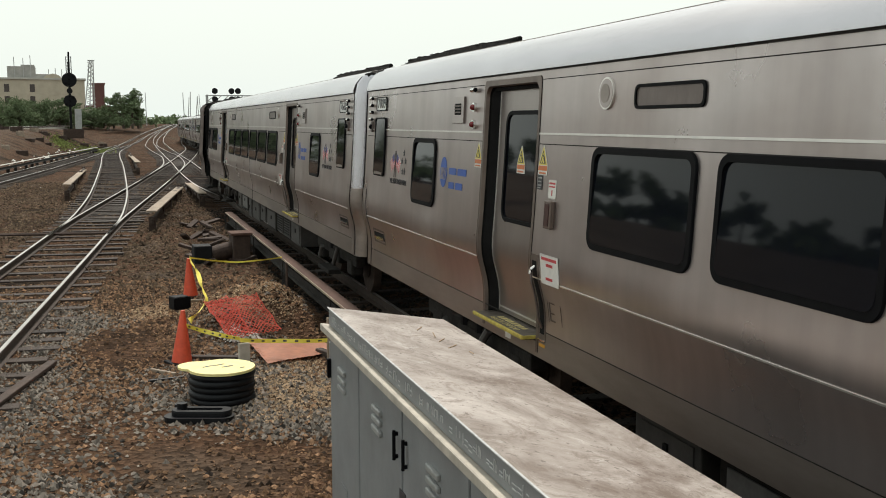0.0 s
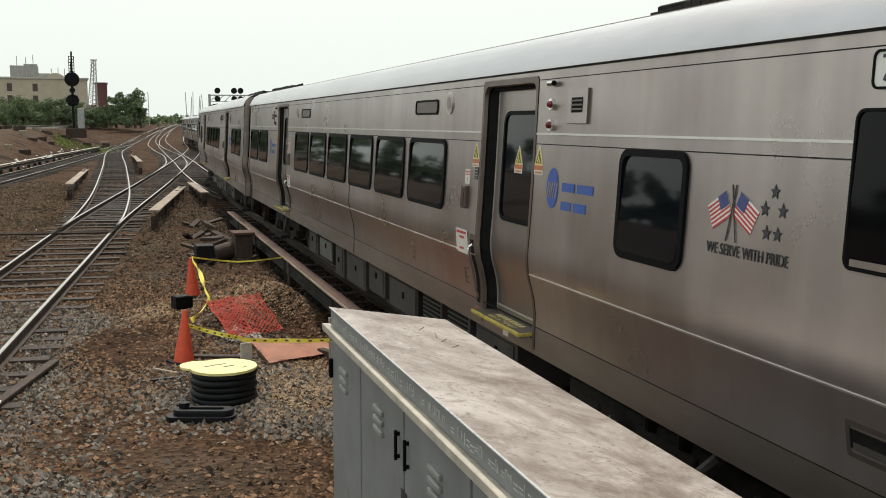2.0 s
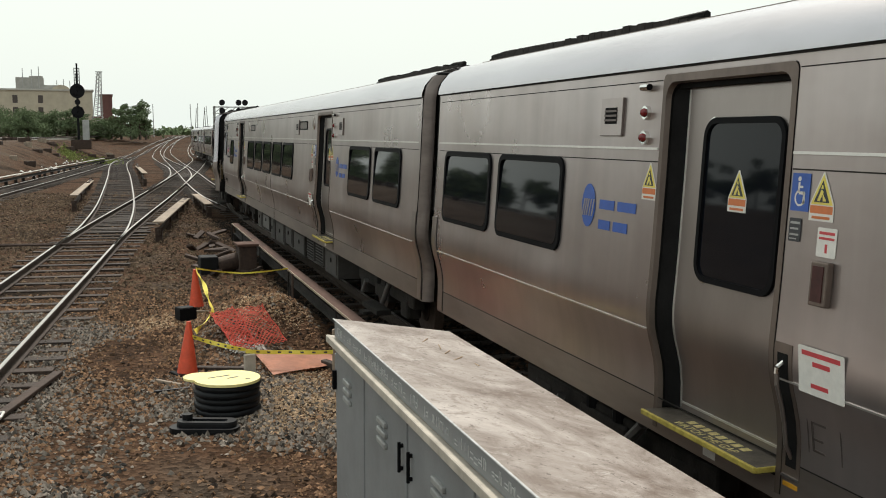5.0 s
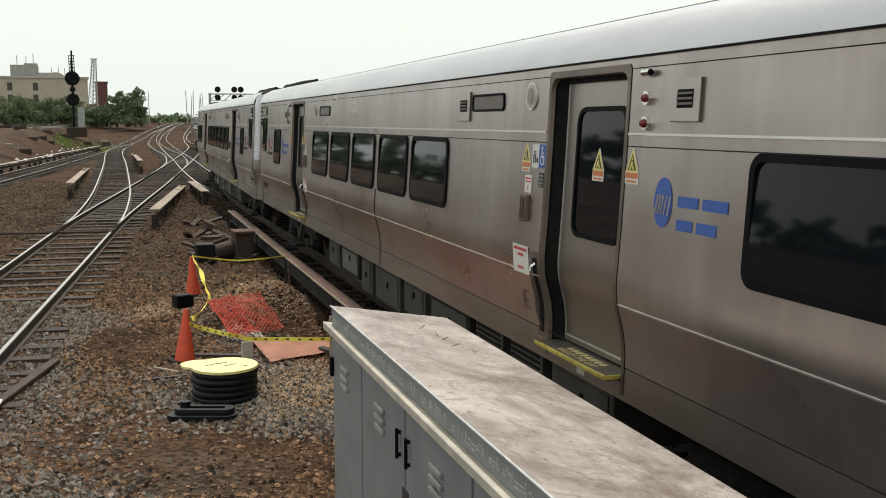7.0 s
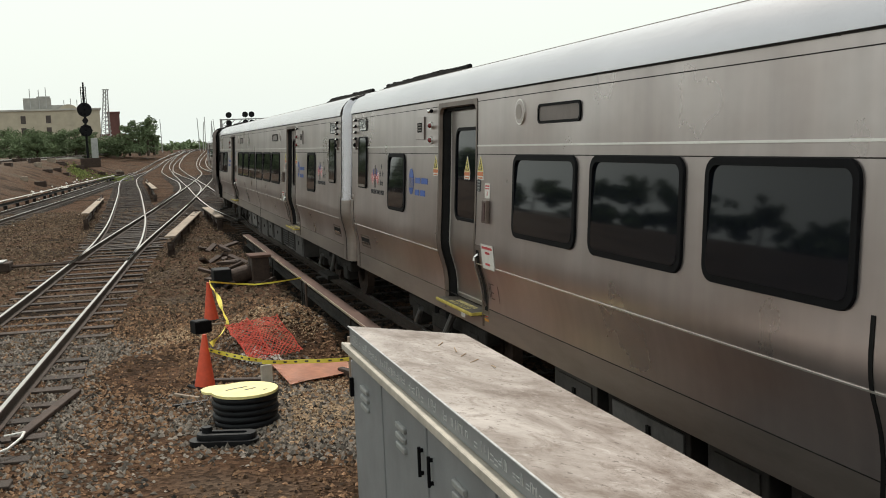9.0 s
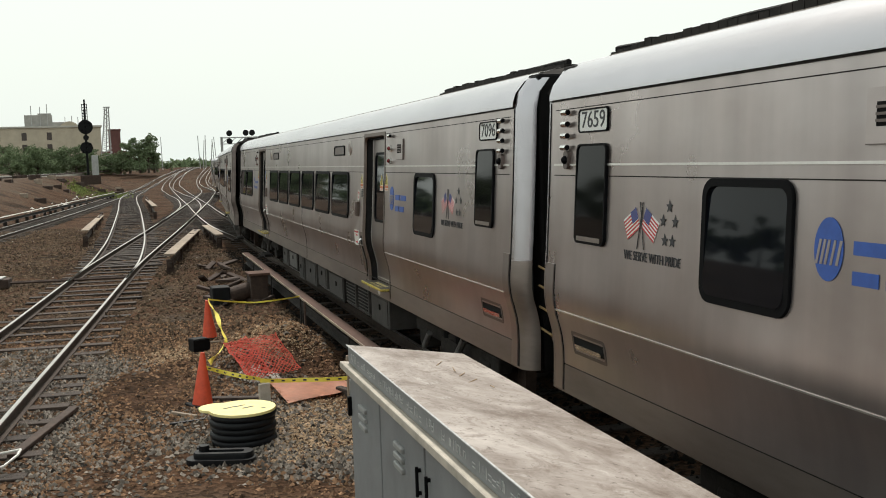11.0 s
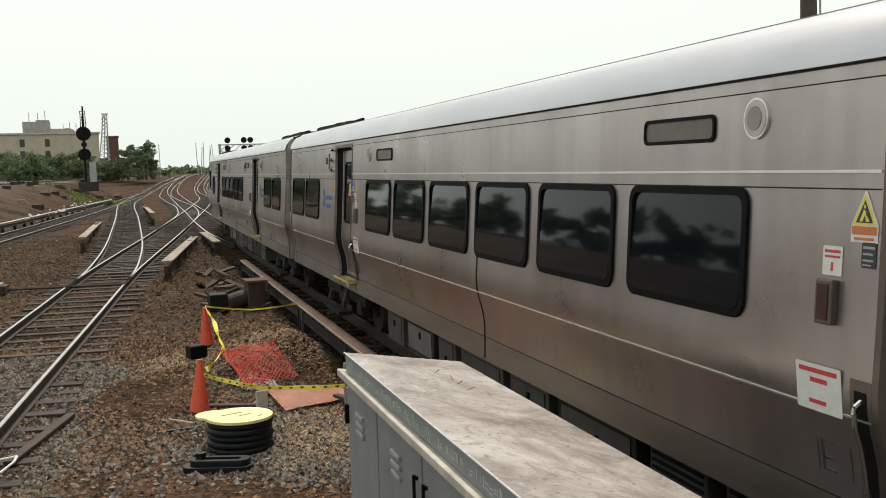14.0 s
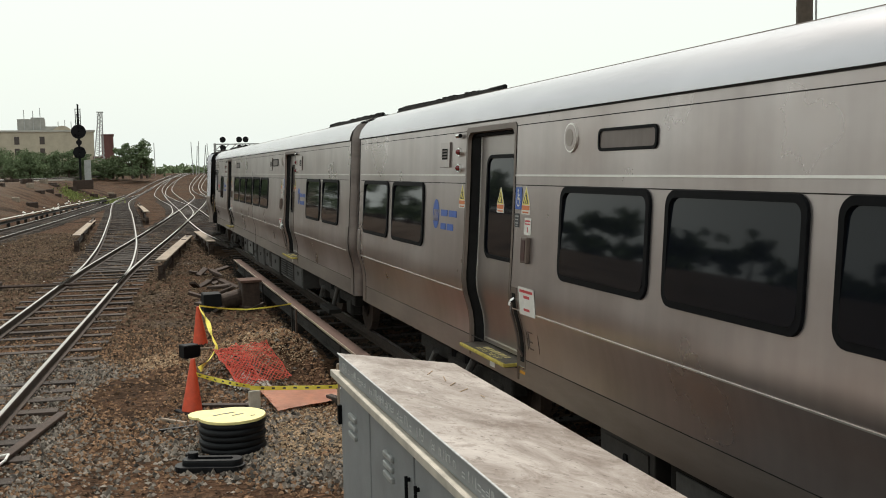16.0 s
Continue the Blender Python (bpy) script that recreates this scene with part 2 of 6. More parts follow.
def ground_material():
    """Ballast and trodden earth: grey stone, brown dust and darker oily patches."""
    m = bpy.data.materials.new("ballast_ground")
    m.use_nodes = True
    nt = m.node_tree
    N, L = nt.nodes, nt.links
    p = N["Principled BSDF"]
    p.inputs["Roughness"].default_value = 0.95
    p.inputs["Specular IOR Level"].default_value = 0.05
    tc = N.new("ShaderNodeTexCoord")
    big = N.new("ShaderNodeTexNoise")
    big.inputs["Scale"].default_value, big.inputs["Detail"].default_value = 0.35, 7
    L.new(tc.outputs["Object"], big.inputs["Vector"])
    vor = N.new("ShaderNodeTexVoronoi")
    vor.inputs["Scale"].default_value = 17
    L.new(tc.outputs["Object"], vor.inputs["Vector"])
    fine = N.new("ShaderNodeTexNoise")
    fine.inputs["Scale"].default_value, fine.inputs["Detail"].default_value = 25, 6
    L.new(tc.outputs["Object"], fine.inputs["Vector"])
    ramp = N.new("ShaderNodeValToRGB")
    e = ramp.color_ramp.elements
    e[0].position, e[0].color = 0.34, (0.022, 0.014, 0.009, 1)
    e[1].position, e[1].color = 0.68, (0.066, 0.048, 0.035, 1)
    mid = ramp.color_ramp.elements.new(0.5)
    mid.color = (0.072, 0.040, 0.024, 1)
    L.new(big.outputs["Fac"], ramp.inputs[0])
    sep = N.new("ShaderNodeSeparateColor")
    L.new(vor.outputs["Color"], sep.inputs[0])
    mr = N.new("ShaderNodeMapRange")
    mr.inputs[3].default_value, mr.inputs[4].default_value = 0.45, 1.5
    L.new(sep.outputs[0], mr.inputs[0])
    hs = N.new("ShaderNodeHueSaturation")
    L.new(ramp.outputs[0], hs.inputs["Color"])
    L.new(mr.outputs[0], hs.inputs["Value"])
    # grey dust on the bank beyond the main line
    sx = N.new("ShaderNodeSeparateXYZ")
    L.new(tc.outputs["Object"], sx.inputs[0])
    far = N.new("ShaderNodeMapRange")
    far.inputs[1].default_value, far.inputs[2].default_value = -12.0, -19.0
    L.new(sx.outputs[0], far.inputs[0])
    dust = N.new("ShaderNodeMix")
    dust.data_type = 'RGBA'
    dust.inputs[7].default_value = (0.150, 0.122, 0.098, 1)
    ease = N.new("ShaderNodeMath")
    ease.operation = 'MULTIPLY'
    L.new(far.outputs[0], ease.inputs[0])
    L.new(big.outputs["Fac"], ease.inputs[1])
    L.new(ease.outputs[0], dust.inputs[0])
    L.new(hs.outputs[0], dust.inputs[6])
    L.new(dust.outputs[2], p.inputs["Base Color"])
    add = N.new("ShaderNodeMath")
    L.new(vor.outputs["Distance"], add.inputs[0])
    L.new(fine.outputs["Fac"], add.inputs[1])
    b = N.new("ShaderNodeBump")
    b.inputs["Strength"].default_value, b.inputs["Distance"].default_value = 0.9, 0.04
    L.new(add.outputs[0], b.inputs["Height"])
    L.new(b.outputs[0], p.inputs["Normal"])
    return m


GROUND = ground_material()

# ---- building helpers ----
TRACK = pose(5.206, 0, 0, 0, 0, 17.633)      # the train's track: local y runs along it, away from the platform


def at(s, l, z=0.0, rz=0.0):
    return TRACK @ pose(l, s, z, 0, 0, rz)


def group(name, m=None):
    ob = new(name)
    ob.empty_display_size = 0.2
    if m is not None:
        ob.matrix_world = m
    return ob


def part(name, bm, material, parent=None, label="", m=None, smooth=False):
    me = bpy.data.meshes.new(name)
    bm.to_mesh(me)
    bm.free()
    me.materials.append(material)
    if smooth:
        me.shade_smooth()
    ob = new(name, me)
    if parent:
        ob.parent = parent
    if m is not None:
        ob.matrix_basis = m
    if label:
        tagged(ob, label)
    return ob


def share(name, ob, parent, m):
    o = new(name, ob.data)
    o.parent = parent
    o.matrix_basis = m
    return o


def add_box(bm, x0, x1, y0, y1, z0, z1, bevel=0.0, m=None):
    g = bmesh.ops.create_cube(bm, size=1, matrix=(m or Matrix()) @ Matrix.Translation(((x0 + x1) / 2, (y0 + y1) / 2, (z0 + z1) / 2))
                              @ Matrix.Diagonal((abs(x1 - x0), abs(y1 - y0), abs(z1 - z0), 1)))
    if bevel:
        ed = {e for v in g["verts"] for e in v.link_edges}
        bmesh.ops.bevel(bm, geom=list(ed), offset=bevel, segments=2, affect='EDGES', profile=0.5)
    return bm


def boxed(x0, x1, y0, y1, z0, z1, bevel=0.0):
    return add_box(bmesh.new(), x0, x1, y0, y1, z0, z1, bevel)


def add_cyl(bm, r, depth, m=None, seg=16, r2=None):
    bmesh.ops.create_cone(bm, cap_ends=True, segments=seg, radius1=r, radius2=r if r2 is None else r2, depth=depth, matrix=m or Matrix())
    return bm


def add_rod(bm, a, b, r, seg=8):
    a, b = Vector(a), Vector(b)
    d = b - a
    return add_cyl(bm, r, d.length, Matrix.Translation((a + b) / 2) @ d.to_track_quat('Z', 'Y').to_matrix().to_4x4(), seg)


def round_rect(w, h, r, n=5):
    """Outline of a rounded rectangle centred on 0, counter-clockwise."""
    pts = []
    for cx, cy, a0 in ((w / 2 - r, h / 2 - r, 0), (-w / 2 + r, h / 2 - r, 90), (-w / 2 + r, -h / 2 + r, 180), (w / 2 - r, -h / 2 + r, 270)):
        for i in range(n + 1):
            a = radians(a0 + 90 * i / n)
            pts.append((cx + r * math.cos(a), cy + r * math.sin(a)))
    return pts


def slab(pts, t, m=None, bm=None):
    """A flat plate with the outline pts in x, y and thickness t along z from 0."""
    bm = bm or bmesh.new()
    m = m or Matrix()
    a = [bm.verts.new(m @ Vector((x, y, 0))) for x, y in pts]
    b = [bm.verts.new(m @ Vector((x, y, t))) for x, y in pts]
    bm.faces.new(b)
    bm.faces.new(a[::-1])
    for i in range(len(pts)):
        j = (i + 1) % len(pts)
        bm.faces.new((a[i], a[j], b[j], b[i]))
    return bm


def ring(outer, inner, t, m=None):
    """A frame between two outlines of as many points, thickness t."""
    bm = bmesh.new()
    m = m or Matrix()
    n = len(outer)
    v = [[bm.verts.new(m @ Vector((x, y, z))) for x, y in o] for o, z in ((outer, 0), (outer, t * 0.7), (tuple((0.93 * a[0] + 0.07 * b[0], 0.93 * a[1] + 0.07 * b[1]) for a, b in zip(outer, inner)), t), (inner, t), (inner, 0))]
    for k in range(4):
        for i in range(n):
            j = (i + 1) % n
            bm.faces.new((v[k][i], v[k][j], v[k + 1][j], v[k + 1][i]))
    return bm


def text_mesh(body, size, extrude=0.002, align='CENTER'):
    cu = bpy.data.curves.new("text", 'FONT')
    cu.body, cu.size, cu.extrude, cu.align_x, cu.align_y = body, size, extrude, align, 'CENTER'
    cu.resolution_u = 3
    ob = bpy.data.objects.new("text", cu)
    me = bpy.data.meshes.new_from_object(ob)
    bpy.data.objects.remove(ob)
    return me


def sweep(bm, path, profile, closed=True):
    """Sweeps a profile (across, up) along points of (x, y, z) on the ground plan."""
    rows = []
    n = len(path)
    for i, p in enumerate(path):
        a, b = Vector(path[max(0, i - 1)]), Vector(path[min(n - 1, i + 1)])
        d = (b - a)
        d.z = 0
        d.normalize()
        r = Vector((d.y, -d.x, 0))
        rows.append([bm.verts.new(Vector(p) + r * x + Vector((0, 0, z))) for x, z in profile])
    k = len(profile)
    for i in range(n - 1):
        for j in range(k if closed else k - 1):
            q = (j + 1) % k
            bm.faces.new((rows[i][j], rows[i + 1][j], rows[i + 1][q], rows[i][q]))
    if closed:
        bm.faces.new(rows[0])
        bm.faces.new(rows[-1][::-1])
    return bm


def smooth_line(ctrl, step=1.0):
    """Catmull-Rom line through control points of (s, l, z) on the track's plan, in world metres."""
    out = []
    c = [ctrl[0], *ctrl, ctrl[-1]]
    for i in range(1, len(c) - 2):
        p0, p1, p2, p3 = [Vector(q) for q in c[i - 1:i + 3]]
        n = max(2, int((p2 - p1).length / step))
        for k in range(n):
            t = k / n
            out.append(0.5 * ((2 * p1) + (p2 - p0) * t + (2 * p0 - 5 * p1 + 4 * p2 - p3) * t * t + (3 * p1 - p0 - 3 * p2 + p3) * t ** 3))
    out.append(Vector(ctrl[-1]))
    return [TRACK @ Vector((q.y, q.x, max(q.z, q.z + lift(q.x) if q.z < 1 else q.z))) for q in out]


def lift(s):
    """The land climbs gently far beyond the junction."""
    k = min(1.0, max(0.0, (s - 150) / 110))
    return 2.7 * k * k * (3 - 2 * k)


def train_line(s):
    """Place (s, l) and heading of the train's track: straight, then a shift to the right through the crossover and on almost parallel."""
    if s <= 40:
        return s, 0.0, 0.0
    turns = ((40, 0.0), (58, 7.0), (72, 7.0), (92, 1.2), (150, 1.2), (200, 6.0), (400, 12.0))
    x, y, n = 40.0, 0.0, max(1, int((s - 40) / 1.0))
    step = (s - 40) / n
    a = 0.0
    for k in range(n):
        u = 40 + (k + 0.5) * step
        for (u0, a0), (u1, a1) in zip(turns, turns[1:]):
            if u <= u1:
                w = (u - u0) / (u1 - u0)
                a = radians(a0 + (a1 - a0) * w * w * (3 - 2 * w))
                break
        x += step * math.cos(a)
        y += step * math.sin(a)
    return x, y, a


# ---- the train ----
PITCH = 25.9
PROFILE = [(-1.536, 0.93), (-1.531, 1.06), (-1.527, 1.18), (-1.527, 1.30), (-1.540, 1.42), (-1.566, 1.53), (-1.586, 1.60), (-1.598, 1.66), (-1.604, 1.72),
           (-1.606, 1.78), (-1.604, 1.84), (-1.599, 1.90), (-1.593, 1.97), (-1.577, 2.18), (-1.544, 2.72), (-1.537, 2.86), (-1.515, 3.30), (-1.510, 3.40)]
ROOF = [(-1.532, 3.402), (-1.529, 3.445), (-1.495, 3.535), (-1.405, 3.64), (-1.25, 3.72), (-0.95, 3.785), (-0.5, 3.82), (0, 3.835)]
DOOR_TOP, DOOR_FOOT = 3.30, 1.12


def side_x(z):
    for (xa, za), (xb, zb) in zip(PROFILE, PROFILE[1:]):
        if z <= zb:
            return xa + (xb - xa) * (z - za) / (zb - za)
    return PROFILE[-1][0]


def on_side(y, z, out=0.0):
    """Pose on the near side of a car: local x along the car towards the viewer's right (-y), local y up, local z outward."""
    lean = math.atan2(side_x(z + 0.2) - side_x(z - 0.2), 0.4)
    ax = Vector((0, -1, 0))
    up = Vector((math.sin(lean), 0, math.cos(lean)))
    nz = ax.cross(up)
    m = Matrix((ax, up, nz)).transposed().to_4x4()
    return Matrix.Translation(Vector((side_x(z), y, z)) + nz * out) @ m


def shell(doors, half_cab, half_blind, f):
    """Stainless body side, rounded at the waist, and lower skirt, with the door openings left free; both sides."""
    lo, hi = (-12.95 + half_cab, 12.95 - half_blind) if f > 0 else (-12.95 + half_blind, 12.95 - half_cab)
    ys = sorted({lo, hi, *[e for d in doors for e in d]})
    upper, lower = bmesh.new(), bmesh.new()
    for sgn in (1, -1):
        for a, b in zip(ys, ys[1:]):
            opening = any(a >= d[0] - 1e-6 and b <= d[1] + 1e-6 for d in doors)
            for k, ((xa, za), (xb, zb)) in enumerate(zip(PROFILE, PROFILE[1:])):
                if opening and za >= 1.05 and zb <= DOOR_TOP + 0.01:
                    continue
                bm = lower if zb < 1.2 else upper
                q = [bm.verts.new(p) for p in ((sgn * xa, a, za), (sgn * xa, b, za), (sgn * xb, b, zb), (sgn * xb, a, zb))]
                bm.faces.new(q if sgn < 0 else q[::-1])
    for bm in (upper, lower):
        bmesh.ops.remove_doubles(bm, verts=bm.verts, dist=0.0005)
    return upper, lower, lo, hi


def heights(z0, z1):
    """Heights at which the side changes its slope, between two limits."""
    return [z0, *[z for _, z in PROFILE if z0 + 0.01 < z < z1 - 0.01], z1]


def side_band(y0, y1, z0, z1, out, thick=0.02):
    """A strip that follows the curve of the near side, proud of it by out."""
    bm = bmesh.new()
    rows = []
    for z in heights(z0, z1):
        x = side_x(z)
        rows.append([bm.verts.new(p) for p in ((x - out, y0, z), (x - out, y1, z), (x - out + thick, y1, z), (x - out + thick, y0, z))])
    for a, b in zip(rows, rows[1:]):
        for k in range(4):
            j = (k + 1) % 4
            bm.faces.new((a[k], b[k], b[j], a[j]))
    bm.faces.new(rows[0])
    bm.faces.new(rows[-1][::-1])
    bmesh.ops.recalc_face_normals(bm, faces=bm.faces)
    return bm


def strip_along(y0, y1, z, h, out, bm=None):
    """A thin moulding along the near side."""
    bm = bm or bmesh.new()
    m = on_side((y0 + y1) / 2, z)
    return add_box(bm, -(y1 - y0) / 2, (y1 - y0) / 2, -h / 2, h / 2, -0.004, out, 0, m)


def add_window(car, y0, y1, z0, z1, r=0.11, name="window"):
    w, h = abs(y1 - y0), z1 - z0
    m = on_side((y0 + y1) / 2, (z0 + z1) / 2)
    o, i = round_rect(w, h, r), round_rect(w - 0.10, h - 0.10, max(0.03, r - 0.035))
    fr = part(name, ring(o, i, 0.022), RUBBER, car, "black rubber window frame", m)
    part("pane", slab(i, 0.003), GLASS, fr, "dark tinted glass", pose(0, 0, 0.0115, -2.2, 0, 0))
    b = bmesh.new()
    add_box(b, -(w / 2 - r), w / 2 - r, -h / 2 + 0.052, -h / 2 + 0.060, 0.010, 0.0245)
    part("sill_highlight_strip", b, CHROME, fr, "thin bright metal strip")
    return fr


def door_outline(y0, y1, z0, z1, r, n=5):
    """(y, z) round a door opening from one foot over the rounded head to the other foot."""
    pts = [(y0, z) for z in heights(z0, z1 - r)]
    pts += [(y0 + r - r * math.cos(radians(90 * k / n)), z1 - r + r * math.sin(radians(90 * k / n))) for k in range(1, n + 1)]
    pts += [(y1 - r + r * math.sin(radians(90 * k / n)), z1 - r + r * math.cos(radians(90 * k / n))) for k in range(n + 1)]
    return pts + [(y1, z) for z in heights(z0, z1 - r)[-2::-1]]


def loft(loops):
    bm = bmesh.new()
    V = [[bm.verts.new(p) for p in lp] for lp in loops]
    for a, b in zip(V, V[1:]):
        for k in range(len(a) - 1):
            bm.faces.new((a[k], b[k], b[k + 1], a[k + 1]))
    bmesh.ops.recalc_face_normals(bm, faces=bm.faces)
    return bm


def add_door(car, y0, y1, cab_side):
    """Sliding door leaf set back in a rounded frame, with its step, grab rail and reflector. cab_side: +1 if the car's middle lies at greater y."""
    yc = (y0 + y1) / 2
    inset = 0.105
    dr = group("door")
    dr.parent = car
    # leaf, curved like the body side
    bm = bmesh.new()
    zs = heights(DOOR_FOOT, DOOR_TOP + 0.04)
    vs = [[bm.verts.new((side_x(z) + inset, y, z)) for y in (y0 + 0.02, y1 - 0.02)] for z in zs]
    for a, b in zip(vs, vs[1:]):
        bm.faces.new((a[0], b[0], b[1], a[1]))
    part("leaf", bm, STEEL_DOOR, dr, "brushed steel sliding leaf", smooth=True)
    yw = yc - 0.10
    m = on_side(yw, 2.553, -inset)
    o, i = round_rect(0.85, 1.035, 0.125), round_rect(0.775, 0.96, 0.09)
    wf = part("door_window", ring(o, i, 0.022), RUBBER, dr, "rounded rubber door glazing frame", m)
    part("pane", slab(i, 0.008), GLASS, wf, "dark door glass")
    b = bmesh.new()
    e, g = round_rect(0.866, 1.051, 0.133, 8), round_rect(0.852, 1.037, 0.126, 8)
    for k in range(10, 26):
        slab([e[k], e[k + 1], g[k + 1], g[k]], 0.012, None, b)
    part("bright_edge", b, CHROME, wf, "bright worn lower rim")
    warning(dr, on_side(yw + 0.01, 2.585, 0.010 - inset))
    # frame lip, reveal and black seal of the opening
    outer, inner = door_outline(y0 - 0.045, y1 + 0.045, 0.97, DOOR_TOP + 0.05, 0.05), door_outline(y0, y1, 0.97, DOOR_TOP, 0.10)
    back = door_outline(y0 + 0.012, y1 - 0.012, 0.97, DOOR_TOP - 0.012, 0.10)
    part("frame", loft([[(side_x(z) + 0.01, y, z) for y, z in outer], [(side_x(z) - 0.006, y, z) for y, z in outer], [(side_x(z) - 0.006, y, z) for y, z in inner],
                        [(side_x(z) + 0.030, y, z) for y, z in back]]), FRAMEBROWN, dr, "grimy rounded steel door frame")
    # reveal coloured black to hold the deep shade of the jambs
    part("reveal", loft([[(side_x(z) + 0.029, y, z) for y, z in back], [(side_x(z) + inset + 0.03, y, z) for y, z in back]]), BLACK, dr, "reveal painted black for deep shade")
    edge = door_outline(y0 - 0.049, y1 + 0.049, 0.97, DOOR_TOP + 0.054, 0.05)
    part("frame_joint", loft([[(side_x(z) + 0.004, y, z) for y, z in edge], [(side_x(z) - 0.003, y, z) for y, z in edge], [(side_x(z) - 0.003, y + (0.006 if y < yc else -0.006), z) for y, z in edge]]), BLACK, dr)
    bm = bmesh.new()
    rows = []
    for z in heights(DOOR_FOOT, DOOR_TOP - 0.02):
        rows.append([bm.verts.new((side_x(z) + inset - d, y1 - 0.012 - w, z)) for w, d in ((0.0, 0.060), (0.025, 0.052), (0.060, 0.030), (0.085, 0.012), (0.105, 0.002))])
    for a, b in zip(rows, rows[1:]):
        for k in range(4):
            bm.faces.new((a[k], a[k + 1], b[k + 1], b[k]))
    bmesh.ops.recalc_face_normals(bm, faces=bm.faces)
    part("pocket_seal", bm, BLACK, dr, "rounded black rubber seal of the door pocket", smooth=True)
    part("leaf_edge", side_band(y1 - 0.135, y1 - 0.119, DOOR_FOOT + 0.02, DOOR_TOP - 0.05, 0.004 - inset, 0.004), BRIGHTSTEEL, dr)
    # added black strip: painted shade of the overhang above the leaf
    part("head_shade_strip", boxed(side_x(DOOR_TOP) + 0.06, side_x(DOOR_TOP) + 0.10, y0 + 0.05, y1 - 0.05, DOOR_TOP - 0.045, DOOR_TOP - 0.012, 0.004), BLACK, dr)
    part("kick_strip", side_band(y0 + 0.02, y1 - 0.12, 1.165, 1.180, 0.004 - inset, 0.004), BRIGHTSTEEL, dr)
    # step: dark tread with a yellow nose and stencilled warning
    step = part("step", boxed(-1.650, -1.39, y0 + 0.02, y1 - 0.01, 1.070, 1.106, 0.006), STEPBROWN, dr, "dark scuffed door step")
    part("nosing", boxed(-1.664, -1.640, y0 + 0.02, y1 - 0.01, 1.076, 1.111, 0.006), YELLOW, step, "worn yellow step edge")
    part("end_edge", boxed(-1.650, -1.50, y0 + 0.012, y0 + 0.03, 1.078, 1.110, 0.004), YELLOW, step)
    me = text_mesh("WATCH THE GAP", 0.085, 0.0006)
    me.materials.append(YELLOWPAINT)
    tx = new("step_lettering", me)
    tx.parent = step
    tx.matrix_basis = pose(-1.590, yc - 0.02, 1.1075, 0, 0, -90)
    b = bmesh.new()
    for j in range(8):
        add_box(b, -1.535, -1.475, yc - 0.36 + j * 0.085, yc - 0.305 + j * 0.085, 1.1062, 1.1080)
    tagged(part("step_marking", b, YELLOWPAINT, step, "worn yellow unreadable stencil"), kind="stuff")
    part("step_plate", boxed(-1.535, -1.528, yc - 0.06, yc + 0.08, 0.95, 1.055), STICKER, dr, "small white notice")
    # grab rail in its channel and the amber reflector, on the side of the car's middle
    c = cab_side
    ya, yb = ((y1 + 0.05, y1 + 0.205) if c > 0 else (y0 - 0.205, y0 - 0.05))
    yh = (ya + yb) / 2
    part("rail_channel", side_band(ya, yb, 1.10, 1.845, 0.0035, 0.004), FRAMEBROWN, dr, "brown pressed grab rail channel")
    part("channel_groove", side_band(yh - 0.045, yh + 0.045, 1.15, 1.79, 0.0060, 0.004), BLACK, dr)
    part("channel_foot", side_band(ya, yb, 1.085, 1.10, 0.010, 0.012), CHROME, dr)
    b = bmesh.new()
    zz = [1.74, 1.715, 1.62, 1.50, 1.40, 1.28, 1.20]
    oo = [0.0, 0.04, 0.05, 0.045, 0.045, 0.04, 0.0]
    pts = [(side_x(z) - q, yh, z) for z, q in zip(zz, oo)]
    for p, q in zip(pts, pts[1:]):
        add_rod(b, p, q, 0.013)
    part("handrail", b, STEEL_DOOR, dr, "curved steel grab rail")
    b = bmesh.new()
    add_rod(b, pts[0], pts[1], 0.0145)
    add_rod(b, pts[1], (pts[1][0] - 0.004, yh, 1.68), 0.0145)
    part("rail_bend", b, CHROME, dr, "bright worn bend of the rail")
    part("reflector", boxed(-1.532, -1.512, yh - 0.07, yh + 0.07, 0.955, 1.065, 0.006), AMBER, dr, "amber reflector")


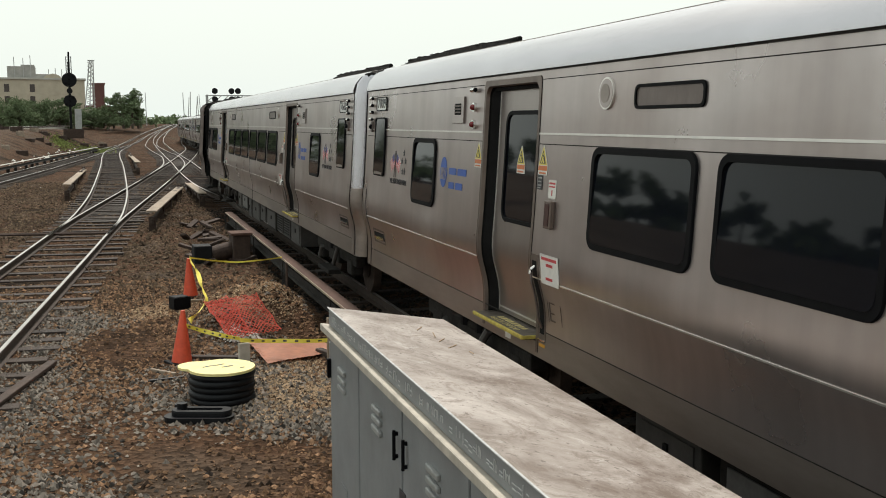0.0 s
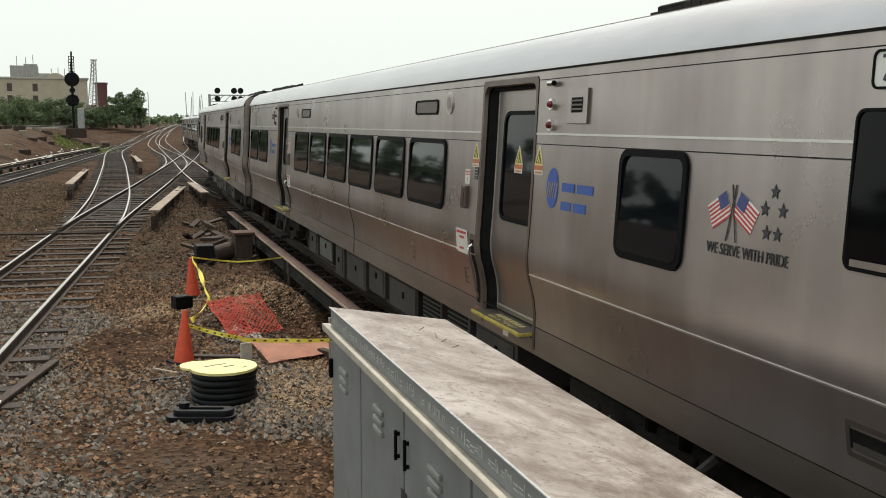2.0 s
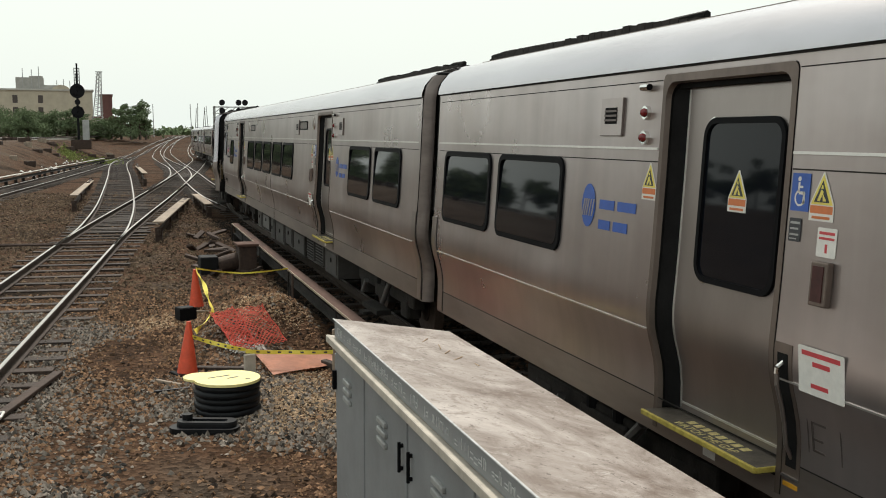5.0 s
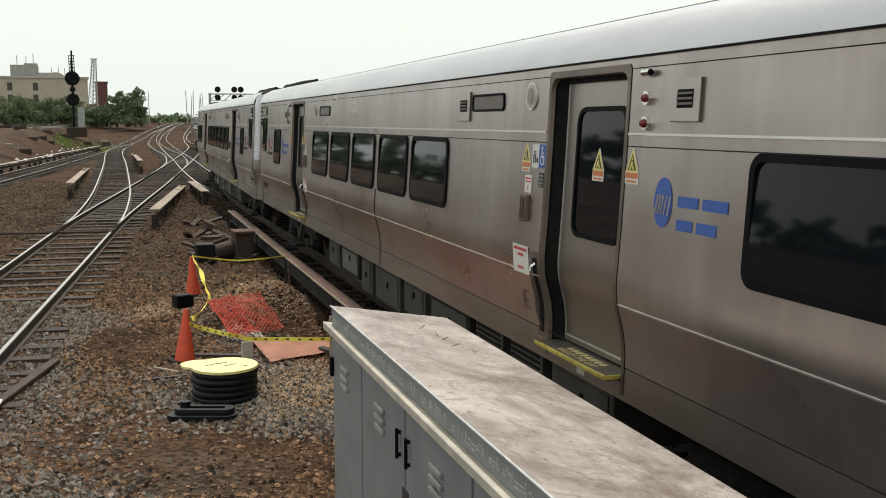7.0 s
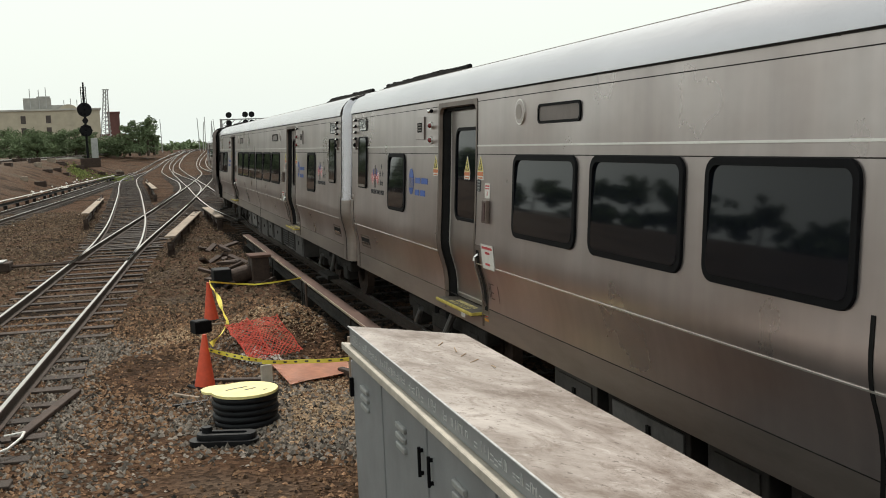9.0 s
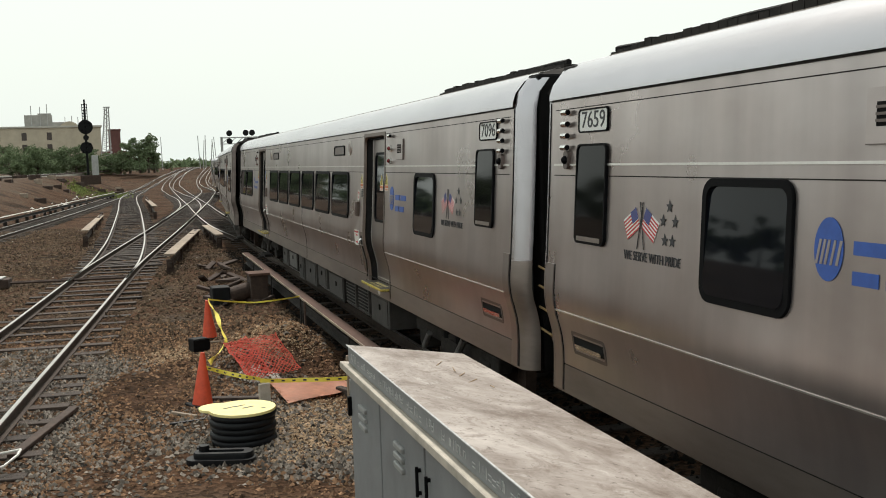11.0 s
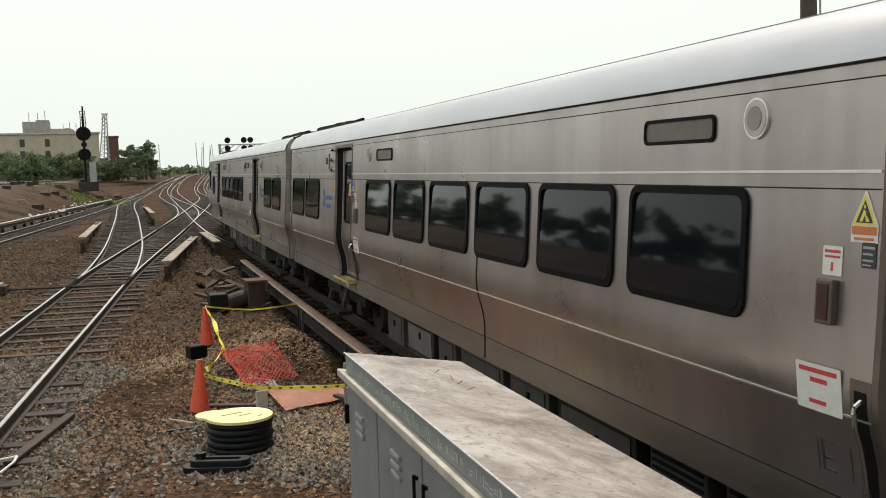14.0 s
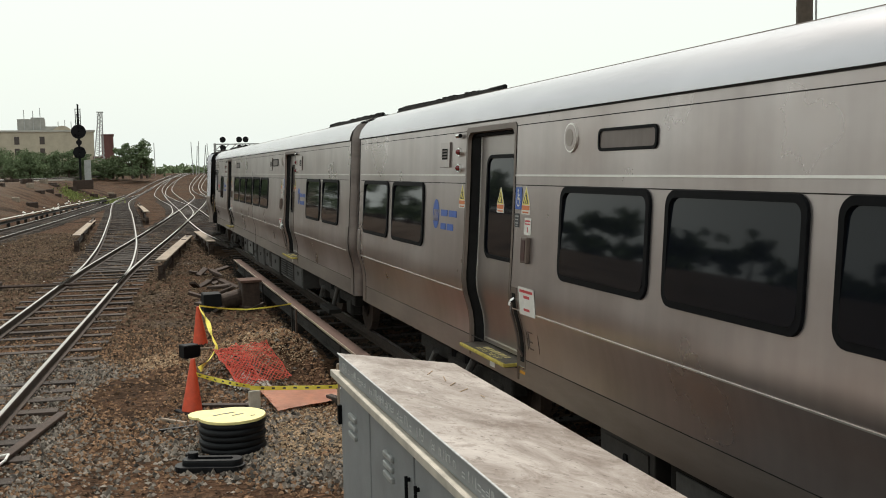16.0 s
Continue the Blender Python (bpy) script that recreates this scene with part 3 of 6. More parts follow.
def warning(parent, m):
    """A small yellow triangle notice with an orange and white foot."""
    b = bmesh.new()
    slab([(-0.096, -0.085), (0.096, -0.085), (0.096, 0.0), (0.006, 0.166), (-0.006, 0.166), (-0.096, 0.0)], 0.002, m, b)
    tri = part("warning_sticker", b, STICKER, parent, "white-edged yellow warning sticker")
    b = bmesh.new()
    slab([(-0.086, 0.0), (0.086, 0.0), (0, 0.155)], 0.002, m @ Matrix.Translation((0, 0, 0.002)), b)
    part("triangle", b, STICKY, tri, "yellow triangle")
    b = bmesh.new()
    slab([(-0.060, 0.012), (0.060, 0.012), (0, 0.122)], 0.002, m @ Matrix.Translation((0, 0, 0.004)), b)
    part("triangle_ground", b, DARKTXT, tri)
    b = bmesh.new()
    for q in ([(-0.034, 0.018), (-0.014, 0.018), (0.012, 0.066), (-0.006, 0.078)], [(0.012, 0.018), (0.036, 0.018), (0.030, 0.030), (0.004, 0.060)], [(-0.008, 0.082), (0.008, 0.082), (0.004, 0.100), (-0.004, 0.100)]):
        slab(q, 0.001, m @ Matrix.Translation((0, 0, 0.006)), b)
    part("pictogram", b, STICKY, tri)
    b = bmesh.new()
    add_box(b, -0.088, 0.088, -0.046, -0.006, 0.002, 0.004, 0, m)
    part("caption_band", b, FLAGORANGE, tri, "orange caption band")
    b = bmesh.new()
    add_box(b, -0.07, 0.07, -0.074, -0.060, 0.002, 0.004, 0, m)
    part("caption_bar", b, FLAGORANGE, tri)


def star(r, m, bm):
    pts = []
    for i in range(10):
        a = radians(90 + 36 * i)
        k = r if i % 2 == 0 else r * 0.42
        pts.append((k * math.cos(a), k * math.sin(a)))
    slab(pts, 0.003, m, bm)


def emblem(car, y):
    """Blue disc with pale strokes, and two lines of blue bars beside it."""
    m = on_side(y, 2.40, 0.002)
    disc = slab([(0.115 * math.cos(radians(a)) - 0.36, 0.165 * math.sin(radians(a)) + 0.02) for a in range(0, 360, 12)], 0.003)
    em = part("operator_emblem", disc, BLUE, car, "blue round transit emblem", m)
    b = bmesh.new()
    for x, w in ((-0.44, 0.02), (-0.405, 0.02), (-0.37, 0.02), (-0.325, 0.018), (-0.28, 0.02)):
        slab([(x - 0.02, -0.06), (x - 0.02 + w, -0.06), (x + 0.01 + w, 0.07), (x + 0.01, 0.07)], 0.003, Matrix.Translation((0, 0, 0.003)), b)
    part("pale_strokes", b, STEEL, em)
    for x0, x1, row in ((-0.17, 0.07, 0), (0.12, 0.40, 0), (-0.17, 0.02, 1), (0.07, 0.29, 1)):
        b = bmesh.new()
        n = max(3, round((x1 - x0) / 0.058))
        for k in range(n):
            a = x0 + (x1 - x0) * k / n
            hh = 0.07
            add_box(b, a, a + (x1 - x0) / n * 0.99, 0.005 - row * 0.15, 0.005 + hh - row * 0.15, 0, 0.003)
        bmesh.ops.remove_doubles(b, verts=b.verts, dist=0.002)
        part("operator_bar", b, BLUE, em, "blue operator name bar")


def flags(car, y):
    """Two crossed flags, a cluster of stars and the motto below."""
    m = on_side(y, 2.44, 0.002)
    g = group("flag_decal")
    g.parent = car
    g.matrix_basis = m
    for k in (-1, 1):
        fm = Matrix.Translation((-0.19 + 0.045 * k, 0.10, 0)) @ pose(0, 0, 0, 0, 0, -28 * k if k > 0 else 28)
        b = bmesh.new()
        x0, x1 = (0.02, 0.23) if k > 0 else (-0.23, -0.02)
        add_box(b, x0, x1, -0.125, 0.03, 0, 0.002, 0, fm)
        part("flag_field", b, FLAGWHITE, g)
        b = bmesh.new()
        for i in range(6):
            add_box(b, x0, x1, -0.125 + i * 0.0255, -0.112 + i * 0.0255, 0.002, 0.0035, 0, fm)
        part("flag_stripes", b, FLAGRED, g)
        b = bmesh.new()
        c0, c1 = (0.02, 0.11) if k > 0 else (-0.11, -0.02)
        add_box(b, c0, c1, -0.055, 0.032, 0.003, 0.005, 0, fm)
        part("flag_canton", b, FLAGBLUE, g)
        b = bmesh.new()
        add_box(b, -0.004, 0.004, -0.24, 0.10, 0.002, 0.006, 0, Matrix.Translation((-0.185, 0.06, 0)) @ pose(0, 0, 0, 0, 0, -12 * k))
        part("flag_staff", b, DARKTXT, g)
    for x, z in ((0.20, 0.14), (0.12, 0.04), (0.28, 0.04), (0.15, -0.09), (0.25, -0.09)):
        b = bmesh.new()
        star(0.045, Matrix.Translation((x, z, 0)), b)
        part("star", b, DARKTXT, g)
    me = text_mesh("WE SERVE WITH PRIDE", 0.105)
    me.materials.append(DARKTXT)
    o = new("motto", me)
    o.parent = g
    w = max(v.co.x for v in me.vertices) - min(v.co.x for v in me.vertices)
    o.matrix_basis = Matrix.Translation((-0.03, -0.23, 0.002)) @ Matrix.Diagonal((0.80 / w, 0.9, 1, 1))
    tagged(o, "dark motto lettering")


def vent(car, y, z, w, h):
    m = on_side(y, z)
    fr = part("vent", slab(round_rect(w, h, 0.006, 2), 0.016), STEEL, car, "raised steel vent panel", m)
    b = bmesh.new()
    add_box(b, w / 2 - 0.002, w / 2 + 0.006, -h / 2, h / 2, 0, 0.018)
    add_box(b, -w / 2, w / 2, -h / 2 - 0.005, -h / 2 + 0.001, 0, 0.017)
    part("panel_edge", b, STEEL_DIRTY, fr)
    part("grille_back", boxed(-w * 0.30, w * 0.26, -0.052, 0.066, 0.015, 0.018), BLACK, fr)
    b = bmesh.new()
    for i in range(3):
        add_box(b, -w * 0.30, w * 0.26, -0.032 + i * 0.033, -0.018 + i * 0.033, 0.016, 0.024)
    part("slat", b, STEEL_DIRTY, fr)


def destination_slot(car, y, w=0.9):
    m = on_side(y, 3.13)
    fr = part("destination_sign", ring(round_rect(w, 0.17, 0.05), round_rect(w - 0.045, 0.125, 0.035), 0.014), RUBBER, car, "rounded dark-edged sign slot", m)
    part("sign_glass", slab(round_rect(w - 0.045, 0.125, 0.035), 0.004), STEEL_DIRTY, fr)


def speaker_disc(car, y):
    m = on_side(y, 3.165)
    b = bmesh.new()
    add_cyl(b, 0.118, 0.018, m @ Matrix.Translation((0, 0, 0.006)), 28)
    d = part("speaker_grille", b, BRIGHTSTEEL, car)
    b = bmesh.new()
    add_cyl(b, 0.105, 0.008, m @ Matrix.Translation((0, 0, 0.014)), 28)
    part("grille_face", b, STEEL, d)
    b = bmesh.new()
    add_cyl(b, 0.070, 0.006, m @ Matrix.Translation((-0.008, 0, 0.018)), 28)
    part("grille_centre", b, STEEL_SKIRT, d)


def lamp_row(car, y, n, z0, dz, red):
    """Small hooded marker lamps in a column."""
    for i in range(n):
        z = z0 - i * dz
        m = on_side(y, z)
        b = bmesh.new()
        if red and i:
            add_cyl(b, 0.047, 0.03, m @ Matrix.Translation((0, 0, 0.015)), 16)
            lm = part("marker_lamp", b, CHROME, car)
            b = bmesh.new()
            bmesh.ops.create_uvsphere(b, u_segments=10, v_segments=8, radius=0.031, matrix=m @ Matrix.Translation((0, 0, 0.03)))
            part("lens", b, REDLENS, lm, "red lamp lens", smooth=True)
        else:
            add_cyl(b, 0.024, 0.10, m @ pose(0, 0, 0.030, 0, 90, 0), 12)
            add_box(b, 0.030, 0.05, -0.016, 0.016, 0, 0.03, 0.006, m)
            lm = part("marker_lamp", b, CHROME, car, "small steel marker lamp")
            b = bmesh.new()
            add_cyl(b, 0.022, 0.006, m @ pose(0.052, 0, 0.030, 0, 90, 0), 12)
            part("lens", b, RUBBER, lm)


def flat_notice(car, m, w, h, material, name, label, bars, ink):
    """A thin printed plate with rows of small printing blocks: bars of (y, height, from, to) as shares of the plate."""
    b = bmesh.new()
    slab(round_rect(w, h, 0.008, 2), 0.003, m, b)
    nt = part(name, b, material, car, label)
    b = bmesh.new()
    for y, hh, a, e in bars:
        add_box(b, w * a, w * e, h * (y - hh / 2), h * (y + hh / 2), 0.003, 0.0042, 0, m)
    tagged(part("printed_block", b, ink, nt), kind="stuff")
    return nt


def door_signs(car, y0, y1, c, layout):
    """Notices on the panels beside a door; c: +1 when the car's middle lies at greater y. layout: 0 plain, 1 access sign by the frame, 2 access and toilet pair."""
    ym, yo = (y1 + 0.045, y0 - 0.045) if c > 0 else (y0 - 0.045, y1 + 0.045)
    warning(car, on_side(ym + c * (0.12, 0.28, 0.42)[layout], 2.60, 0.002))
    warning(car, on_side(yo - c * 0.10, 2.60, 0.002))
    if layout:
        m = on_side(ym + c * (0.10 if layout == 1 else 0.065), 2.655, 0.002)
        b = bmesh.new()
        slab(round_rect(0.15, 0.20, 0.006, 2), 0.003, m, b)
        wc = part("access_sign", b, BLUE, car, "blue accessibility sign")
        b = bmesh.new()
        add_cyl(b, 0.013, 0.002, m @ Matrix.Translation((-0.012, 0.070, 0.004)), 10)
        for q in ((-0.020, -0.006, -0.005, 0.052), (-0.010, 0.035, -0.012, 0.004), (-0.008, 0.020, 0.022, 0.034), (0.024, 0.040, -0.062, 0.002)):
            add_box(b, q[0], q[1], q[2], q[3], 0.003, 0.0045, 0, m)
        for k in range(12):
            a0, a1 = radians(100 + 21 * k), radians(121 + 21 * k)
            slab([(0.045 * math.cos(a0), 0.045 * math.sin(a0) - 0.030), (0.045 * math.cos(a1), 0.045 * math.sin(a1) - 0.030),
                  (0.034 * math.cos(a1), 0.034 * math.sin(a1) - 0.030), (0.034 * math.cos(a0), 0.034 * math.sin(a0) - 0.030)], 0.0015, m @ Matrix.Translation((0, 0, 0.003)), b)
        part("access_symbol", b, STICKER, wc, "white wheelchair symbol")
    if layout == 2:
        m = on_side(ym + c * 0.215, 2.655, 0.002)
        b = bmesh.new()
        slab(round_rect(0.14, 0.20, 0.006, 2), 0.003, m, b)
        ts = part("toilet_sign", b, STICKER, car, "white toilet sign")
        b = bmesh.new()
        for x in (-0.035, 0.0):
            add_box(b, x - 0.012, x + 0.012, -0.06, 0.02, 0.003, 0.0045, 0, m)
            add_cyl(b, 0.011, 0.0015, m @ Matrix.Translation((x, 0.036, 0.004)), 10)
        add_cyl(b, 0.022, 0.0015, m @ Matrix.Translation((0.042, -0.035, 0.004)), 12)
        part("toilet_symbol", b, DARKTXT, ts, "dark pictograms")
    flat_notice(car, on_side(ym + c * (0.08 if layout < 2 else 0.07), 2.455, 0.002), 0.10, 0.125, DARKTXT, "door_plate", "small black printed plate", ((0.30, 0.10, -0.4, 0.4), (0.05, 0.08, -0.4, 0.3), (-0.2, 0.08, -0.4, 0.35), (-0.38, 0.06, -0.4, 0.2)), GALV)
    flat_notice(car, on_side(ym + c * 0.345, 2.41, 0.002), 0.15, 0.15, STICKER, "small_notice", "small white notice", ((0.32, 0.10, -0.4, 0.4), (0.14, 0.08, -0.4, 0.4), (-0.20, 0.30, -0.06, 0.06)), FLAGRED)
    nt = flat_notice(car, on_side(ym + c * 0.40, 1.745, 0.002), 0.36, 0.25, STICKER, "rescue_notice", "white rescue notice with red print", ((0.36, 0.10, -0.42, 0.42), (0.16, 0.10, -0.18, 0.20), (-0.30, 0.09, -0.22, 0.16)), FLAGRED)
    m = on_side(ym + c * 0.355, 2.20)
    b = bmesh.new()
    add_box(b, -0.065, 0.065, -0.115, 0.115, 0, 0.045, 0.008, m)
    ic = part("door_control_box", b, FRAMEBROWN, car, "brown steel door control box")
    b = bmesh.new()
    add_box(b, -0.042, 0.042, -0.092, 0.092, 0.045, 0.050, 0, m)
    part("control_window", b, CONTROLRED, ic, "dark red control window")
    hm = on_side(ym + c * 0.36, 1.37)
    hatch = part("access_hatch", ring(round_rect(0.27, 0.26, 0.01, 2), round_rect(0.258, 0.248, 0.01, 2), 0.004), STEEL_DIRTY, car, "small outlined hatch", hm)
    b = bmesh.new()
    for q in ((-0.10, -0.085, -0.07, 0.09), (-0.10, 0.02, 0.08, 0.092), (-0.10, -0.01, -0.01, 0.002), (-0.10, 0.0, -0.075, -0.062)):
        add_box(b, q[0], q[1], q[2], q[3], 0.001, 0.004)
    part("hatch_mark", b, STEEL_DIRTY, hatch)


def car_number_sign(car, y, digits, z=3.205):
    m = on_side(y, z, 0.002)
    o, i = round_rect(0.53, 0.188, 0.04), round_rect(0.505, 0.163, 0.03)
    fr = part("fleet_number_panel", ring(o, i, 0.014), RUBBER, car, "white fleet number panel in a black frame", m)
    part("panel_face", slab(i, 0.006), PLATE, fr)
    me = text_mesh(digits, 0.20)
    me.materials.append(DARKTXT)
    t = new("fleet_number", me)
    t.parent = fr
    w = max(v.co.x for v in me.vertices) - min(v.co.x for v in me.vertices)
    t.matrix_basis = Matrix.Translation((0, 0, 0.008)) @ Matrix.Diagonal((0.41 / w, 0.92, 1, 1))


def truck(car, y):
    """A bogie: side frames, four wheels, springs, contact shoe."""
    tk = group("truck")
    tk.parent = car
    tk.matrix_basis = pose(0, y, 0)
    wheel = None
    for sy in (-1.3, 1.3):
        for sx in (-0.75, 0.75):
            if wheel is None:
                b = bmesh.new()
                add_cyl(b, 0.457, 0.13, pose(0, 0, 0, 0, 90, 0), 28)
                add_cyl(b, 0.20, 0.18, pose(0, 0, 0, 0, 90, 0), 16)
                wheel = part("wheel", b, IRON, tk, "", pose(sx, sy, 0.457))
            else:
                share("wheel", wheel, tk, pose(sx, sy, 0.457))
    for sx in (-1.05, 1.05):
        b = bmesh.new()
        add_box(b, sx - 0.09, sx + 0.09, -1.75, 1.75, 0.50, 0.68, 0.03)
        add_box(b, sx - 0.11, sx + 0.11, -1.5, -1.1, 0.32, 0.60, 0.04)
        add_box(b, sx - 0.11, sx + 0.11, 1.1, 1.5, 0.32, 0.60, 0.04)
        add_box(b, sx - 0.12, sx + 0.12, -0.45, 0.45, 0.40, 0.62, 0.04)
        part("side_frame", b, UNDER, tk)
        for yy in (-0.25, 0.25):
            part("air_spring", add_cyl(bmesh.new(), 0.13, 0.30, pose(sx, yy, 0.76), 14), RUBBER, tk)
        b = bmesh.new()
        add_rod(b, (sx * 1.20, -0.9, 0.78), (sx * 1.20, -0.45, 0.42), 0.045)
        part("damper", b, EQGREY, tk, "grey hydraulic damper")
        b = bmesh.new()
        add_rod(b, (sx * 1.20, 0.62, 0.62), (sx * 1.20, 0.9, 0.40), 0.04)
        part("damper", b, EQGREY, tk, "grey hydraulic damper")
        b = bmesh.new()
        add_box(b, sx * 1.08, sx * 1.30, -0.5, 0.5, 0.22, 0.30, 0.01)
        add_box(b, sx * 1.27, sx * 1.42, -0.14, 0.14, 0.18, 0.23, 0.01)
        part("shoe_beam", b, UNDER, tk, "dark contact shoe beam")


def end_parts(car, y_end, out, half, cab):
    """The rounded end of a car: corner posts, dark end wall, diaphragm. out: +1 if the end faces +y."""
    depth = 0.18 if cab else 0.10
    outline = PROFILE + [(-1.48, 3.535), (-1.38, 3.66)]
    for sgn in (-1, 1):
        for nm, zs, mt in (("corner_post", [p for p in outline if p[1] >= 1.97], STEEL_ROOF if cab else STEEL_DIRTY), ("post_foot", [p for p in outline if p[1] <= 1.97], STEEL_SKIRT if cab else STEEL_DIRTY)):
            bm = bmesh.new()
            rows = []
            for x, z in zs:
                rows.append([bm.verts.new((sgn * (abs(x) - (0.15 if cab else 0.13) * (1 - math.cos(radians(15 * k)))), y_end + out * depth * math.sin(radians(15 * k)), z)) for k in range(7)])
            for p, q in zip(rows, rows[1:]):
                for k in range(6):
                    bm.faces.new((p[k], p[k + 1], q[k + 1], q[k]))
            bmesh.ops.recalc_face_normals(bm, faces=bm.faces)
            part(nm, bm, mt, car, "rounded steel corner post" if nm == "corner_post" else "dull lower end of the post", smooth=True)
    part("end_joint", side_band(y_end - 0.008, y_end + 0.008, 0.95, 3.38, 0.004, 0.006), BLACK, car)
    y1 = y_end + out * (depth - 0.02)
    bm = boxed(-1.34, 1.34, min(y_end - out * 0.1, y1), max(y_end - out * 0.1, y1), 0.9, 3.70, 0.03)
    part("end_wall", bm, BLACK, car, "black recessed end wall")
    y2 = y_end + out * (half - 0.008)
    bm = boxed(-0.85, 0.85, min(y1, y2), max(y1, y2), 1.25, 3.72, 0.02)
    part("diaphragm", bm, RUBBER, car, "black rubber gangway diaphragm")
    ya, yb = sorted((y_end - out * 0.015, y_end - out * 0.175))
    part("end_fairing", side_band(ya, yb, 0.95, 2.03, 0.012, 0.016), STEEL_DOOR, car, "raised steel corner fairing", smooth=False)
    yj = ya - 0.012 if out > 0 else yb
    part("fairing_joint", side_band(yj, yj + 0.012, 0.95, 2.03, 0.003, 0.006), BLACK, car)
    if cab:
        b = bmesh.new()
        yg = y_end + out * (half - 0.05)
        add_rod(b, (-1.34, yg, 1.25), (-1.34, yg, 2.02), 0.014)
        add_box(b, -1.37, -1.31, yg - 0.03, yg + 0.03, 2.0, 2.04, 0.008)
        gate = part("crossing_gate", b, STEEL_DIRTY, car, "folding steel gate between cars")
        b = bmesh.new()
        for z in (1.30, 1.50, 1.70, 1.88):
            add_rod(b, (-1.36, yg - out * 0.26, z + 0.03), (-1.36, yg + out * 0.03, z), 0.011)
        part("gate_bar", b, GATETAN, gate, "worn tan gate bars")
        part("gate_panel", boxed(-1.30, -1.285, yg - 0.13, yg + 0.13, 1.35, 1.86, 0.003), GATETAN, gate, "dull yellow gate panel")
    # roof end
    bm = bmesh.new()
    pts = [(-1.46, 3.56), (-1.38, 3.65), (-1.2, 3.73), (-0.9, 3.785), (0, 3.83), (0.9, 3.785), (1.2, 3.73), (1.38, 3.65), (1.46, 3.56)]
    a = [bm.verts.new((x, y_end, z)) for x, z in pts]
    b2 = [bm.verts.new((x * 0.84, y_end + out * depth, z - 0.06)) for x, z in pts]
    for k in range(len(pts) - 1):
        bm.faces.new((a[k], a[k + 1], b2[k + 1], b2[k]))
    bmesh.ops.recalc_face_normals(bm, faces=bm.faces)
    part("roof_end", bm, UNDER, car, "", smooth=True)


def roof_gear(car, y0, y1):
    """Dark roof unit with ribbed cover and hose runs."""
    rng = random.Random(int(y0 * 10) + 7)
    bm = bmesh.new()
    n = 34
    for i in range(n):
        a = y0 + (y1 - y0) * i / n
        b = y0 + (y1 - y0) * (i + 0.93) / n
        taper = min(1.0, (i + 1) / 6, (n - i) / 6)
        add_box(bm, -0.98, 0.98, min(a, b), max(a, b), 3.70, 3.795 + (0.030 + 0.030 * rng.random()) * taper)
    g = tagged(part("roof_unit", bm, UNDER, car, "dark ribbed roof cooling unit"), kind="stuff")
    for x in (-0.9, -0.5, 0.6):
        bm = bmesh.new()
        pts = [(x + rng.uniform(-0.05, 0.05), y0 + (y1 - y0) * k / 10, 3.815 + 0.02 * rng.random()) for k in range(11)]
        for p, q in zip(pts, pts[1:]):
            add_rod(bm, p, q, 0.03, 6)
        part("roof_hose", bm, BLACK, g)


def underfloor(car, f):
    """Boxes and grilles slung below the floor between the trucks."""
    rng = random.Random(5)
    bm = boxed(-1.38, 1.38, -12.2, 12.2, 0.86, 1.04)
    part("underframe", bm, UNDER, car)
    y = -6.6
    for w, grille in ((1.3, 0), (0.9, 1), (0.9, 1), (1.6, 0), (1.1, 0), (1.5, 0), (0.8, 0), (1.4, 0), (1.0, 0)):
        z0 = 0.30 + 0.12 * rng.random()
        b = boxed(-1.36, -0.4, y, y + w - 0.1, z0, 0.86, 0.012)
        add_box(b, 0.4, 1.36, y, y + w - 0.1, z0, 0.86, 0.012)
        bx = part("equipment_box", b, BOXGREY if rng.random() < 0.75 else UNDER, car)
        b = bmesh.new()
        if grille:
            for k in range(8):
                add_box(b, -1.372, -1.36, y + 0.05, y + w - 0.15, z0 + 0.05 + k * 0.055, z0 + 0.075 + k * 0.055)
            part("grille_slat", b, BLACK, bx)
        else:
            add_box(b, -1.372, -1.36, y + 0.08, y + w - 0.2, z0 + 0.06, 0.80)
            part("box_cover", b, EQGREY if rng.random() < 0.2 else BOXGREY, bx)
            b = bmesh.new()
            add_box(b, -1.39, -1.37, y + w * 0.4, y + w * 0.4 + 0.05, z0 + 0.25, z0 + 0.33)
            part("latch", b, BLACK, bx)
        y += w + 0.12
        if y > 6.3:
            break
    b = bmesh.new()
    for yy in (-11.6, 11.6):
        add_box(b, -0.25, 0.25, yy - 0.5, yy + 0.5, 0.55, 0.86, 0.03)
    add_rod(b, (0, -12.9, 0.78), (0, -11, 0.78), 0.07)
    add_rod(b, (0, 11, 0.78), (0, 12.9, 0.78), 0.07)
    part("coupler", b, IRON, car)


